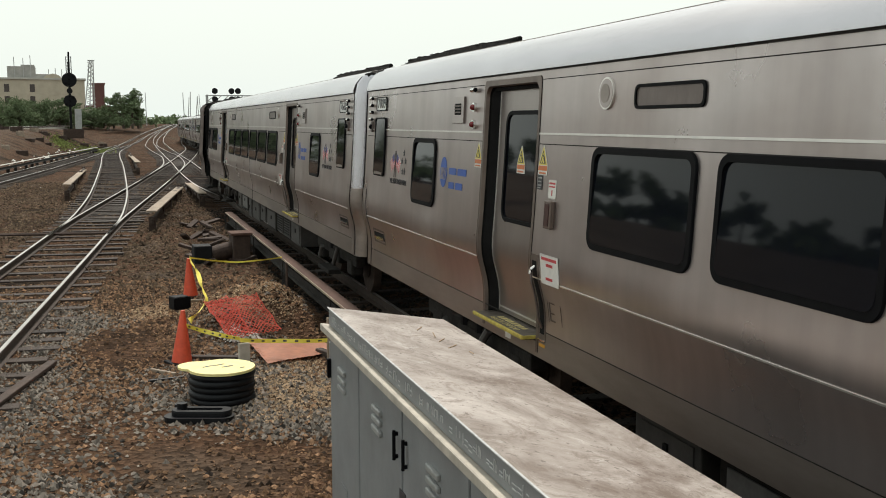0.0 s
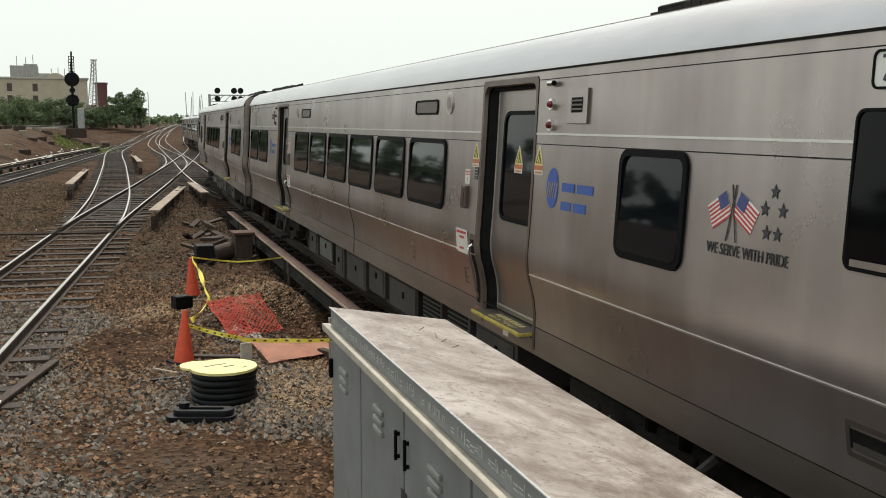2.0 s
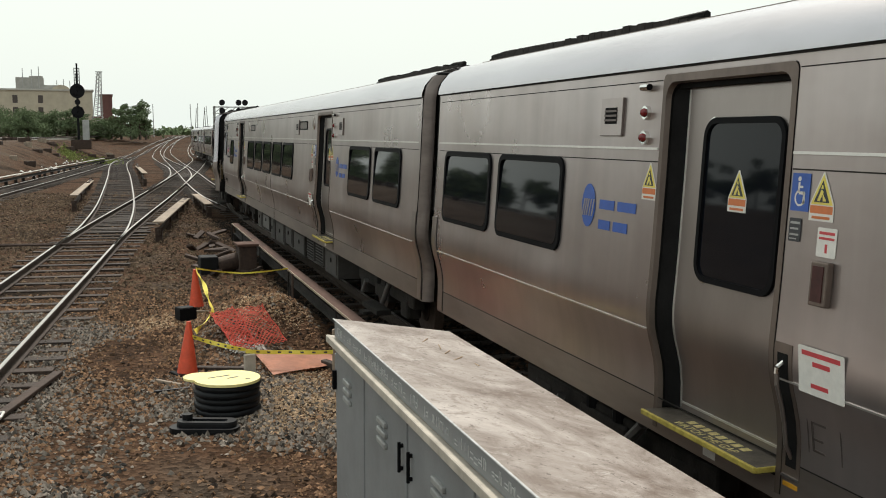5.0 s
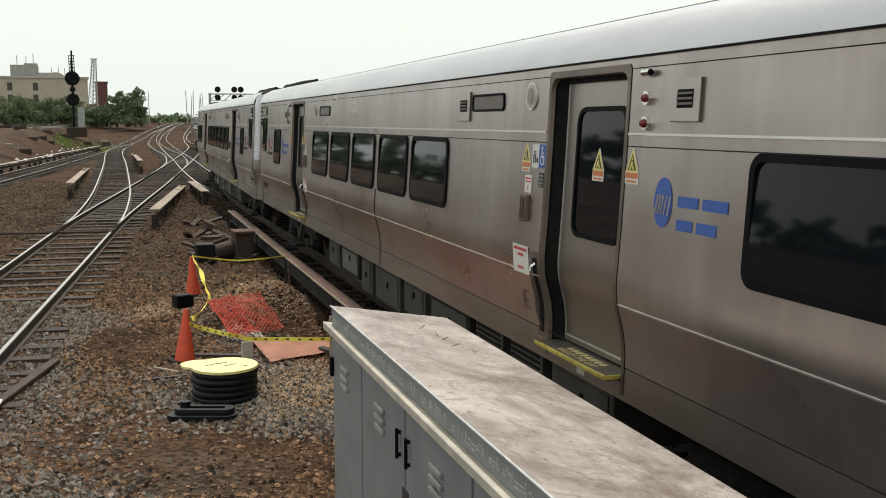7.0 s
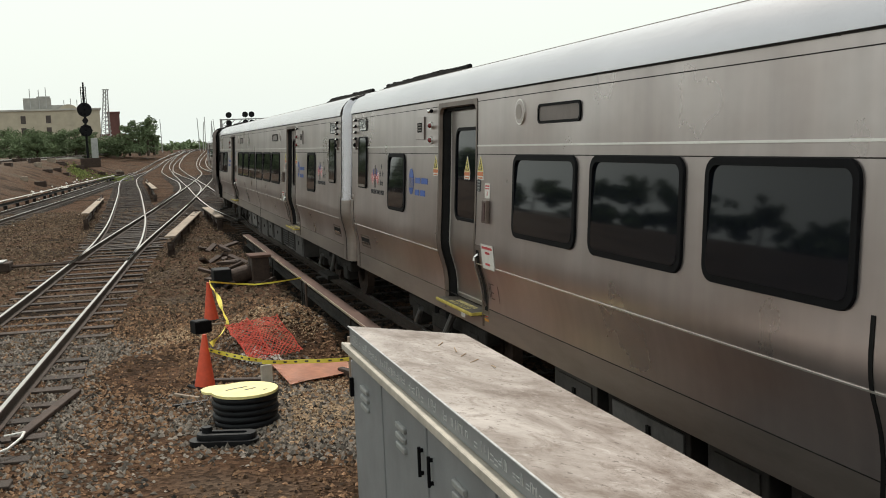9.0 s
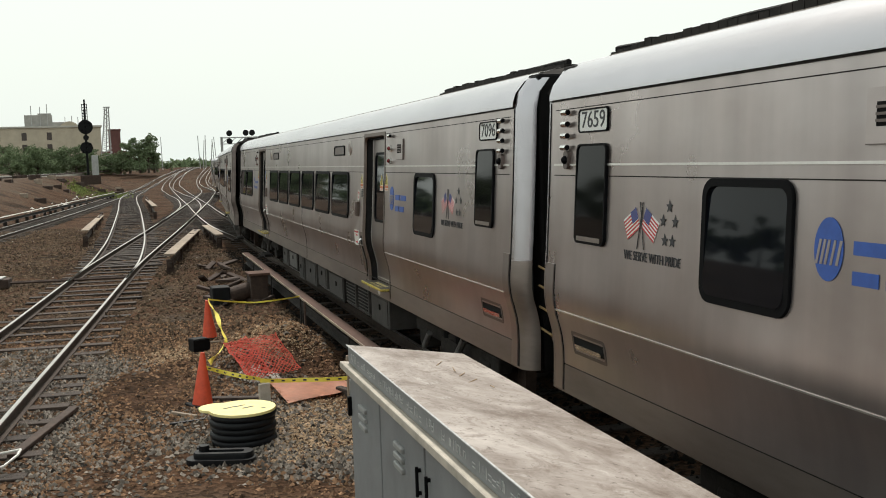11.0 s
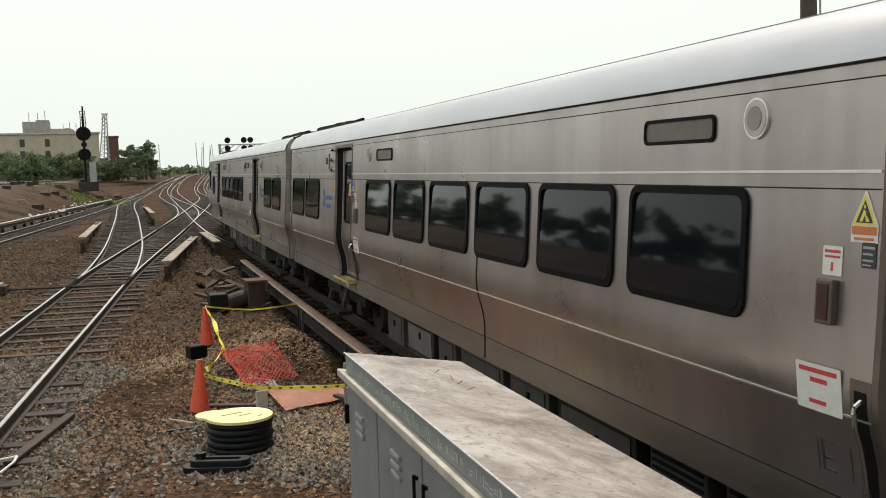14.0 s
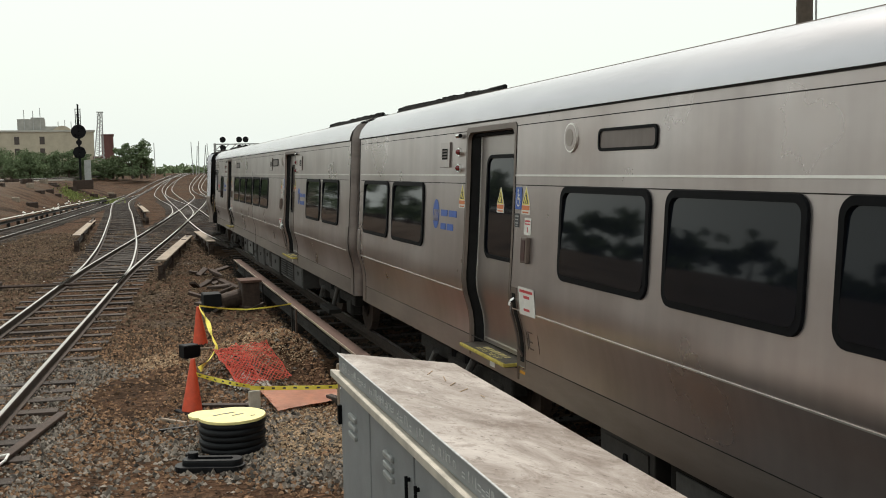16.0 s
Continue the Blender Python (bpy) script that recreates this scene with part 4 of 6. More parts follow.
def rail_car(f, toilet, label, shift, cab_d, far_d, layout):
    """A 25.9 m commuter rail car; f=+1: cab at the -y end, f=-1: cab at the +y end. Distances are from the cab end."""
    def Y(c):
        return f * (c - 12.95)
    car = group("rail_car")
    doors = [tuple(sorted((Y(a), Y(b)))) for a, b in (cab_d, far_d)]
    upper, lower, lo, hi = shell(doors, 0.44, 0.34, f)
    part("body_side", upper, STEEL, car, "brushed stainless steel body side", smooth=True)
    part("skirt", lower, STEEL_SKIRT, car, "grimy steel lower skirt", smooth=True)
    # roof
    bm = bmesh.new()
    prof = ROOF + [(-x, z) for x, z in ROOF[-2::-1]]
    rows = [[bm.verts.new((x, y, z)) for x, z in prof] for y in (lo, lo + 0.02, hi - 0.02, hi)]
    for a, b in zip(rows, rows[1:]):
        for k in range(len(prof) - 1):
            bm.faces.new((a[k], b[k], b[k + 1], a[k + 1]))
    bmesh.ops.recalc_face_normals(bm, faces=bm.faces)
    part("roof", bm, STEEL_ROOF, car, "pale curved steel roof", smooth=True)
    for x, z in ((-1.10, 3.7545), (-0.72, 3.8045)):
        part("roof_seam", boxed(x - 0.010, x + 0.010, lo + 0.3, hi - 0.3, z - 0.012, z + 0.003), STEEL_SKIRT, car, "dull roof seam")
    part("drip_rail", strip_along(lo, hi, 3.394, 0.012, 0.012), UNDER, car, "dark drip line below the roof")
    inner = sorted(doors)
    for a, b in ((lo + 0.1, inner[0][0] - 0.06), (inner[0][1] + 0.06, inner[1][0] - 0.06), (inner[1][1] + 0.06, hi - 0.1)):
        part("belt_moulding", strip_along(a, b, 2.862, 0.016, 0.010), BRIGHTSTEEL, car, "raised steel belt moulding")
        part("panel_seam", strip_along(a, b, 2.775, 0.008, 0.002), UNDER, car)
        part("upper_seam", strip_along(a, b, 3.315, 0.007, 0.002), UNDER, car)
        part("crease_moulding", strip_along(a, b, 1.645, 0.011, 0.008), BRIGHTSTEEL, car, "raised lower moulding")
    part("sole_seam", strip_along(lo, hi, 1.175, 0.007, 0.002), UNDER, car)
    # vertical joint amidships
    jy = 0.22 if toilet else -0.16
    bm = side_band(jy - 0.016, jy + 0.016, 0.95, 2.02, 0.004, 0.006)
    part("body_joint", bm, BLACK, car, "dark vertical body joint")
    part("floor_pan", boxed(-1.44, 1.44, lo + 0.05, hi - 0.05, 1.02, 1.10), UNDER, car)
    k = -0.12 if f < 0 else 0.0
    # windows
    if toilet:
        mains = [(14.50, 15.95), (12.86, 14.30), (11.18, 12.6), (9.5, 10.92), (7.82, 9.24)]
        ends = [(21.55, 23.0), (23.25, 24.7)]
    else:
        mains = [(8.0, 9.46), (9.70, 11.16), (11.40, 12.86), (13.11, 14.57), (14.81, 16.29), (16.50, 18.0)]
        ends = [(22.0, 23.5), (23.72, 25.2)]
    mains = [(a + shift, b + shift) for a, b in mains]
    for a, b in mains + ends + [(3.0 + k * 0.6, 3.92 + k * 0.6)]:
        add_window(car, *sorted((Y(a), Y(b))), 2.005, 2.775)
    m = on_side(Y(1.22 if f > 0 else 1.29), 2.632)
    o, i = round_rect(0.54, 0.785, 0.06), round_rect(0.505, 0.75, 0.045)
    cw = part("cab_window", ring(o, i, 0.026), RUBBER, car, "tall dark cab side window", m)
    part("pane", slab(i, 0.003), CABGLASS, cw, "", pose(0, 0, 0.019, -0.8, 0, 0))
    b = bmesh.new()
    add_box(b, -0.21, 0.21, -0.370, -0.335, 0.014, 0.03)
    part("sill", b, STEEL_DOOR, cw)
    for (a, b), c in ((cab_d, 1), (far_d, -1)):
        y0, y1 = sorted((Y(a), Y(b)))
        cs = f * c
        add_door(car, y0, y1, cs)
        door_signs(car, y0, y1, cs, layout if c < 0 else 0)
    lamp_row(car, Y(5.19 + k), 3, 3.275, 0.17, True)
    lamp_row(car, Y(20.68 if not toilet else 20.30), 3, 3.275, 0.17, True)
    lamp_row(car, Y(0.73 if f > 0 else 0.80), 4, 3.285, 0.095, False)
    b = bmesh.new()
    mm = on_side(Y(0.75 if f > 0 else 0.82), 2.90)
    slab(round_rect(0.09, 0.15, 0.04), 0.03, mm, b)
    bl = part("buzzer", b, STEEL_DIRTY, car)
    b = bmesh.new()
    bmesh.ops.create_uvsphere(b, u_segments=10, v_segments=8, radius=0.035, matrix=mm @ Matrix.Translation((0, 0, 0.03)))
    part("lens", b, RUBBER, bl)
    vent(car, Y(4.69 + k), 3.085, 0.36, 0.27)
    vent(car, Y(21.2 if not toilet else 20.8), 3.085, 0.34, 0.27)
    destination_slot(car, Y(8.84))
    destination_slot(car, Y(17.12 if toilet else 16.9))
    speaker_disc(car, Y(7.96))
    speaker_disc(car, Y(18.24 if toilet else 17.85))
    if toilet:
        vent(car, Y(16.42), 3.10, 0.38, 0.29)
    emblem(car, Y(4.74) if f > 0 else Y(4.50))
    emblem(car, Y(21.15) if not toilet else Y(20.95))
    flags(car, Y(2.30))
    # jacking pocket near the cab
    m = on_side(Y(1.15), 1.40)
    o, i = round_rect(0.62, 0.20, 0.02, 2), round_rect(0.56, 0.14, 0.02, 2)
    jp = part("step_pocket", ring(o, i, 0.006), STEEL_DIRTY, car, "", m)
    part("pocket_back", slab(i, 0.002), BLACK, jp)
    b = bmesh.new()
    add_box(b, -0.24, 0.24, -0.045, -0.005, 0.002, 0.02)
    part("pocket_step", b, CHROME, jp)
    end_parts(car, Y(0.44), -f, 0.44, True)
    end_parts(car, Y(25.9 - 0.34), f, 0.34, False)
    roof_gear(car, Y(0.5), Y(4.6))
    roof_gear(car, Y(21.0), Y(25.4))
    b = boxed(-0.3, 0.3, Y(9.0) - 0.5, Y(9.0) + 0.5, 3.80, 3.93, 0.03)
    part("roof_box", b, STEEL_ROOF, car)
    underfloor(car, f)
    truck(car, -9.07)
    truck(car, 9.07)
    return tagged(car, label, "rail car", "cars of the train")


lead = rail_car(-1, False, "silver stainless steel commuter rail car with dark windows", -0.2, (5.38, 6.69), (18.65, 19.99), 1)
second = rail_car(1, False, "silver stainless steel commuter rail car with six side windows", 0.0, (5.56, 6.86), (19.10, 20.44), 1)
third = rail_car(-1, True, "silver stainless steel commuter rail car with a blank panel", 0.0, (5.38, 6.69), (18.65, 19.99), 2)
fourth = copy_thing(second, Matrix())
fifth = copy_thing(third, Matrix())
sixth = copy_thing(second, Matrix())
seventh = copy_thing(third, Matrix())
CARS = [lead, second, third, fourth, fifth, sixth, seventh]
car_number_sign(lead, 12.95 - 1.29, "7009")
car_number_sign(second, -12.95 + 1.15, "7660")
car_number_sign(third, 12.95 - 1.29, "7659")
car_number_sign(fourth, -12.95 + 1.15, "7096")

# place of the first coupling along the track, by seconds
RUN = [(0, 16.38), (0.5, 13.2), (1, 10.18), (1.5, 7.16), (2, 4.25), (2.5, 1.36), (3, -1.5), (3.5, -4.34), (4, -7.15), (4.5, -9.95), (5.75, -16.9), (7, -23.66),
       (7.5, -26.2), (8, -28.68), (8.5, -31.08), (9, -33.42), (10.25, -38.78), (11.5, -43.56), (12, -45.44), (12.5, -47.3), (13, -49.27), (13.5, -51.12), (14, -53.09),
       (14.5, -54.98), (15, -56.88), (15.5, -58.72), (16, -60.5)]


def car_pose(c):
    """A car whose middle is c metres along the track, standing on both its trucks."""
    a, b = train_line(c - 9.07), train_line(c + 9.07)
    turn = -math.degrees(math.atan2(b[1] - a[1], b[0] - a[0]))
    return at((a[0] + b[0]) / 2, (a[1] + b[1]) / 2, 0, turn)


def motions():
    for i, car in enumerate(CARS):
        walk(car, [(t, car_pose(a + PITCH * (i - 0.5))) for t, a in RUN])

# ---- ground and tracks ----
def rough(s, l):
    """Height of the ground: flat ballast, a bank rising beyond the tracks, spoil and a dip near the works."""
    z = -0.20
    p = Vector((s * 0.5, l * 0.5, 3.1))
    z += 0.035 * noise.noise(p) + 0.02 * noise.noise(p * 4.3)
    o = -14.6 + 0.0895 * s - 3.4 - l          # distance beyond the main line's far side
    up = lift(s)
    if o > 0 and s > 30:
        k = min(1.0, o / 9.0)
        up = max(up, 2.35 * k * k * (3 - 2 * k) * min(1, (s - 30) / 45) * min(1.0, max(0.0, (215 - s) / 60)))
    z += up
    d = math.hypot((s - 18.7) / 0.95, (l + 2.85) / 0.75)
    z += 0.50 * math.exp(-d * d) * (1 + 0.5 * noise.noise(p * 3.1))
    d = math.hypot((s - 17.35) / 0.42, (l + 3.4) / 0.4)
    z += 0.30 * math.exp(-d * d)
    d = math.hypot((s - 16.8) / 0.7, (l + 2.5) / 0.5)
    z -= 0.30 * math.exp(-d * d)
    d = math.hypot((s - 18.9) / 1.0, (l + 4.4) / 0.5)
    z += 0.13 * math.exp(-d * d)
    return z


def grid_axis(lo, hi, near_lo, near_hi, fine, grow):
    ax = []
    v = near_lo
    while v <= near_hi:
        ax.append(v)
        v += fine
    st = fine
    while v < hi:
        st *= grow
        v += st
        ax.append(v)
    v, st, low = near_lo, fine, []
    while v > lo:
        st *= grow
        v -= st
        low.append(v)
    return low[::-1] + ax


def build_ground():
    S = grid_axis(-1800, 4500, 5, 36, 0.22, 1.12)
    Lx = grid_axis(-2500, 2500, -10, -1, 0.22, 1.15)
    vs = [(l, s, rough(s, l)) for s in S for l in Lx]
    n = len(Lx)
    fs = [(i * n + j, i * n + j + 1, (i + 1) * n + j + 1, (i + 1) * n + j) for i in range(len(S) - 1) for j in range(n - 1)]
    me = bpy.data.meshes.new("ground")
    me.from_pydata(vs, [], fs)
    me.materials.append(GROUND)
    me.shade_smooth()
    g = new("ground", me)
    g.matrix_world = TRACK
    tagged(g, "brown and grey railway ballast and bare earth", "ground", kind="structure")


build_ground()

RAIL_PROFILE = [(-0.07, -0.17), (0.07, -0.17), (0.07, -0.155), (0.012, -0.135), (0.012, -0.045), (0.036, -0.035), (0.036, -0.004), (-0.036, -0.004), (-0.036, -0.035), (-0.012, -0.045), (-0.012, -0.135), (-0.07, -0.155)]
HEAD_PROFILE = [(-0.030, -0.012), (0.030, -0.012), (0.026, 0.0), (-0.026, 0.0)]


def rail(parent, ctrl):
    line = smooth_line(ctrl)
    r = part("rail", sweep(bmesh.new(), line, RAIL_PROFILE), RAILSIDE, parent, "rusty steel rail")
    part("rail_head", sweep(bmesh.new(), line, HEAD_PROFILE), RAILTOP, r, "bright worn rail head")
    return r


def offset_ctrl(ctrl, d):
    out = []
    for i, (s, l, z) in enumerate(ctrl):
        a, b = ctrl[max(0, i - 1)], ctrl[min(len(ctrl) - 1, i + 1)]
        k = math.atan2(b[1] - a[1], b[0] - a[0])
        out.append((s - d * math.sin(k), l + d * math.cos(k), z))
    return out


def track(name, ctrl, label, sides=(-1, 1)):
    g = tagged(group(name), label, "railway track", kind="structure")
    for sd in sides:
        rail(g, offset_ctrl(ctrl, sd * 0.7525))
    return g


# the train's own track
own_ctrl = []
for s in range(-40, 330, 12):
    a = train_line(s)
    own_ctrl.append((a[0], a[1], 0.0))
own_track = track("track_1", own_ctrl, "train track on dark ballast")
# the near left-hand track, bearing right towards the crossing
left_ctrl = [(-30, -11.6, 0), (0, -8.65, 0), (16, -7.25, 0), (24, -6.56, 0), (33, -5.80, 0), (40, -5.05, 0), (52, -3.67, 0), (66, -2.13, 0), (82, -0.45, 0), (101, 1.45, 0), (126, 3.6, 0), (155, 4.9, 0), (190, 7.0, 0), (240, 12, 0)]
left_track = track("track_2", left_ctrl, "siding track with worn bright rails")
branch_ctrl = [(30.5, -6.02, 0), (34, -5.74, 0), (39, -5.52, 0), (48, -5.33, 0), (64, -5.28, 0), (80, -5.30, 0), (97, -5.42, 0), (115, -5.3, 0), (134, -4.4, 0), (180, -1.5, 0), (260, 9, 0)]
branch_track = track("track_3", branch_ctrl, "curved branch track of the turnout")
main_ctrl = [(20, -15.2, 0), (40, -13.0, 0), (65, -10.6, 0), (84, -8.95, 0), (104, -7.4, 0), (125, -5.9, 0), (164, -2.6, 0), (215, 3.0, 0), (300, 20, 0)]
main_track = track("track_4", main_ctrl, "main line track with rusty rails")
outer_ctrl = [(15, -19.5, 0.0), (45, -15.6, 0.0), (75, -11.9, 0.0), (116, -7.6, 0), (160, -2.5, 0), (220, 4.5, 0), (310, 26, 0)]
cross_ctrl = [(44, -0.25, 0), (53, -0.62, 0), (67, -0.55, 0), (82, -0.25, 0), (101, 0.0, 0), (140, 0.7, 0), (184, 2.2, 0), (240, 8.0, 0), (300, 20, 0)]
cross_track = track("track_5", cross_ctrl, "crossover track of the junction")
slip_ctrl = [(58, -3.0, 0), (66, -2.15, 0), (73, -1.45, 0), (80, -0.92, 0), (89, -0.55, 0), (99, -0.38, 0), (120, -0.6, 0), (150, -0.3, 0), (190, 2.0, 0), (250, 9, 0)]
slip_track = track("track_7", slip_ctrl, "slip curve joining two tracks of the junction")
far_ctrl = [(76, -27.5, 2.38), (100, -24.5, 2.38), (140, -19.5, 2.38), (220, -10.5, 2.6), (330, 4, 2.8)]
far_track = track("track_6", far_ctrl, "distant main line on a low bank")


def ties(parent, ctrl, s0, s1, material, half=1.3, pitch=0.56, seed=1, zoff=0.0):
    """Wooden ties across a track, each its own piece."""
    rng = random.Random(seed)
    line = smooth_line(ctrl, 0.5)
    bm = boxed(-half, half, -0.115, 0.115, -0.16, 0.0, 0.012)
    first = None
    acc = 0.0
    inv = TRACK.inverted()
    for a, b in zip(line, line[1:]):
        acc += (b - a).length
        sl = (inv @ a).y
        if acc < pitch or not (s0 <= sl <= s1):
            continue
        acc = 0.0
        d = (b - a).normalized()
        m = Matrix.Translation((a.x, a.y, a.z - 0.172 + zoff + rng.uniform(-0.012, 0.01))) @ Matrix.Rotation(math.atan2(d.y, d.x) - math.pi / 2 + rng.uniform(-0.02, 0.02), 4, 'Z')
        m = m @ Matrix.Translation((rng.uniform(-0.06, 0.06), 0, 0))
        if first is None:
            first = part("tie", bm, material, parent, "weathered wooden tie", m)
        else:
            share("tie", first, parent, m)


ties(left_track, left_ctrl, 6, 17, RUSTYTIE, 1.36, 0.56, 2, 0.005)
ties(left_track, left_ctrl, 17, 34, RUSTYTIE, 1.34, 0.54, 3, 0.005)
ties(left_track, left_ctrl, 34, 125, TIE, 1.3, 0.6, 4, 0.01)
ties(branch_track, branch_ctrl, 36, 125, TIE, 1.3, 0.6, 5, 0.01)
ties(own_track, own_ctrl, 6, 100, RUSTYTIE, 1.3, 0.6, 6)
ties(main_track, main_ctrl, 30, 140, TIE, 1.3, 0.6, 7, 0.01)
ties(cross_track, cross_ctrl, 46, 120, TIE, 1.3, 0.62, 8, 0.01)
ties(slip_track, slip_ctrl, 80, 120, TIE, 1.3, 0.62, 9, 0.012)


# tie plates, joint bar and switch machine of the siding
def switch_machine():
    g = tagged(group("switch_machine", at(31.6, -8.75, -0.17, -5)), "dark low switch machine beside the turnout", "switch machine")
    part("case", boxed(-0.45, 0.45, -0.3, 0.3, 0.0, 0.24, 0.03), IRON, g)
    part("cover", boxed(-0.5, 0.3, -0.33, 0.33, 0.24, 0.28, 0.01), GALV, g, "grey steel cover")
    b = bmesh.new()
    add_rod(b, (0.4, 0, 0.10), (3.6, 0.0, 0.09), 0.03)
    add_rod(b, (0.4, 0.25, 0.10), (3.6, 0.25, 0.09), 0.025)
    part("throw_rod", b, IRON, g)


switch_machine()


def track_box():
    g = tagged(group("trackside_box", at(25.6, -9.6, -0.2, -3)), "dark square trackside relay box", "relay box")
    part("body", boxed(-0.35, 0.35, -0.3, 0.3, 0, 0.62, 0.03), SIGNALBLACK, g)
    part("lid", boxed(-0.38, 0.38, -0.33, 0.33, 0.62, 0.68, 0.015), IRON, g)


track_box()


def bond_wire():
    """White bond cable looped over the ties."""
    g = bmesh.new()
    p = [at(13.45, -6.5, -0.10), at(13.3, -6.28, -0.04), at(13.0, -6.28, -0.02), at(12.85, -6.4, -0.08), at(12.75, -6.6, -0.12)]
    pts = [q.translation for q in p]
    for a, b in zip(pts, pts[1:]):
        add_rod(g, a, b, 0.014)
    tagged(part("bond_cable", g, STICKER), "white looped bond cable over the ties", "cable")
    b = bmesh.new()
    add_box(b, -0.06, 0.06, -1.1, 1.1, 0, 0.05, 0.01)
    tagged(part("loose_strap", b, IRON, None, "", at(14.5, -6.12, -0.165, -14)), "rusty flat iron strap lying across ties", "iron strap")


bond_wire()


def third_rail(name, s0, s1, l, label, ctrl=None, color=BOARD):
    """Power rail under a wooden cover board on brackets."""
    g = tagged(group(name), label, "third rail")
    line = smooth_line(ctrl) if ctrl else smooth_line([(s0, l, 0), ((s0 + s1) / 2, l, 0), (s1, l, 0)], 2.0)
    # rail and brackets get a dark colour in place of the board's shadow
    part("power_rail", sweep(bmesh.new(), line, [(x, z + 0.22) for x, z in RAIL_PROFILE]), UNDER, g)
    part("cover_board", sweep(bmesh.new(), line, [(-0.12, 0.335), (0.05, 0.342), (0.05, 0.375), (-0.12, 0.368)]), color, g, "reddish weathered cover board")
    part("board_edge", sweep(bmesh.new(), line, [(-0.136, 0.338), (-0.122, 0.338), (-0.122, 0.372), (-0.136, 0.372)]), BOARDEDGE if ctrl else PALEWOOD, g, "pale board edge")
    br = None
    for i in range(0, len(line), 2 if not ctrl else 3):
        p = line[i]
        m = Matrix.Translation(p) @ pose(0, 0, 0, 0, 0, 17.6)
        if br is None:
            b = bmesh.new()
            add_box(b, -0.128, -0.105, -0.03, 0.03, -0.25, 0.33)
            add_box(b, -0.128, 0.06, -0.04, 0.04, 0.30, 0.335)
            add_box(b, -0.09, 0.09, -0.06, 0.06, -0.25, 0.05)
            br = part("bracket", b, UNDER, g, "", m)
        else:
            share("bracket", br, g, m)
    return g


third_rail("third_rail", -12, 32.0, -1.86, "third rail under a long reddish cover board")
third_rail("third_rail", 0, 0, 0, "distant third rail with a white cover board", [(45, -14.3, 0), (75, -11.35, 0), (88, -10.1, 0), (119, -6.9, 0)], BOARDEDGE)


def loose_timber(s, l, rz, length, w, h, material, label, tip=0.0, z=-0.2):
    b = boxed(-w / 2, w / 2, -length / 2, length / 2, 0, h, 0.012)
    o = part("timber", b, material, None, "", at(s, l, z, rz) @ pose(0, 0, 0, tip, 0, 0))
    return tagged(o, label, "timber")


def board_ramp(s, l, rz, length, label):
    """A third rail end: pale board on low dark blocks, sloping to the ground."""
    g = tagged(group("third_rail_ramp", at(s, l, -0.2, rz)), label, "third rail ramp")
    b = bmesh.new()
    add_box(b, -0.16, 0.16, -length / 2, length / 2, 0.42, 0.47, 0.008, pose(0, 0, 0, -1.0, 0, 0))
    part("board", b, PALEWOOD, g, "bleached board")
    blk = part("block", boxed(-0.10, 0.10, -0.08, 0.08, -0.02, 0.42, 0.01), IRON, g, "", pose(0, -length / 2 + 0.2, 0))
    for k in range(1, 5):
        share("block", blk, g, pose(0, -length / 2 + 0.2 + k * (length - 0.4) / 4, 0))
    part("power_rail", boxed(-0.05, 0.05, -length / 2, length / 2, 0.20, 0.36, 0.01), RAILSIDE, g)


board_ramp(40.7, -3.18, -6.1, 16.3, "short third rail section under a bleached board")
board_ramp(46.0, -1.86, -0.8, 10.0, "third rail end under a pale worn board")
board_ramp(58.0, -6.95, 0.0, 24.0, "third rail section beside the branch track")
board_ramp(86.0, -3.73, 0.0, 38.0, "distant third rail section between tracks")


def rusty_gear():
    """Dark switch gear and motor beside the third rail."""
    g = tagged(group("rail_machinery", at(25.2, -2.75, -0.2, 3)), "rusty rail machinery heaped beside the third rail", "machinery")
    part("motor", add_cyl(bmesh.new(), 0.19, 0.75, pose(0.05, 0, 0.24, 0, 80, 20), 18), IRON, g, "rusty cylindrical motor")
    part("gear_case", boxed(0.22, 0.62, -0.25, 0.3, 0.0, 0.62, 0.03), IRON, g)
    part("case_lid", boxed(0.18, 0.66, -0.3, 0.34, 0.62, 0.68, 0.012), BOARD, g, "flat rusty lid")
    part("base", boxed(-0.65, -0.25, -0.3, 0.2, 0, 0.42, 0.03), SIGNALBLACK, g, "dark block housing")
    b = bmesh.new()
    add_rod(b, (-0.4, 0.1, 0.06), (1.0, 0.7, 0.12), 0.045)
    add_rod(b, (-0.2, 0.8, 0.05), (0.4, -0.5, 0.06), 0.04)
    add_rod(b, (-0.5, 1.4, 0.08), (0.3, 1.8, 0.30), 0.05)
    part("pipe", b, IRON, g)


rusty_gear()
rng = random.Random(11)
for k in range(26):
    s, l = rng.uniform(24.5, 34), rng.uniform(-3.4, -2.2)
    b = boxed(-0.08, 0.08, -0.3, 0.3, 0, 0.07, 0.01)
    tagged(part("scrap_piece", b, IRON, None, "", at(s, l, -0.2 + 0.1 * rng.random(), rng.uniform(0, 180)) @ pose(0, 0, 0, rng.uniform(-25, 25), rng.uniform(-20, 20), 0)),
           "rusty scrap iron piece on the ballast", "scrap metal", "scrap beside the third rail")

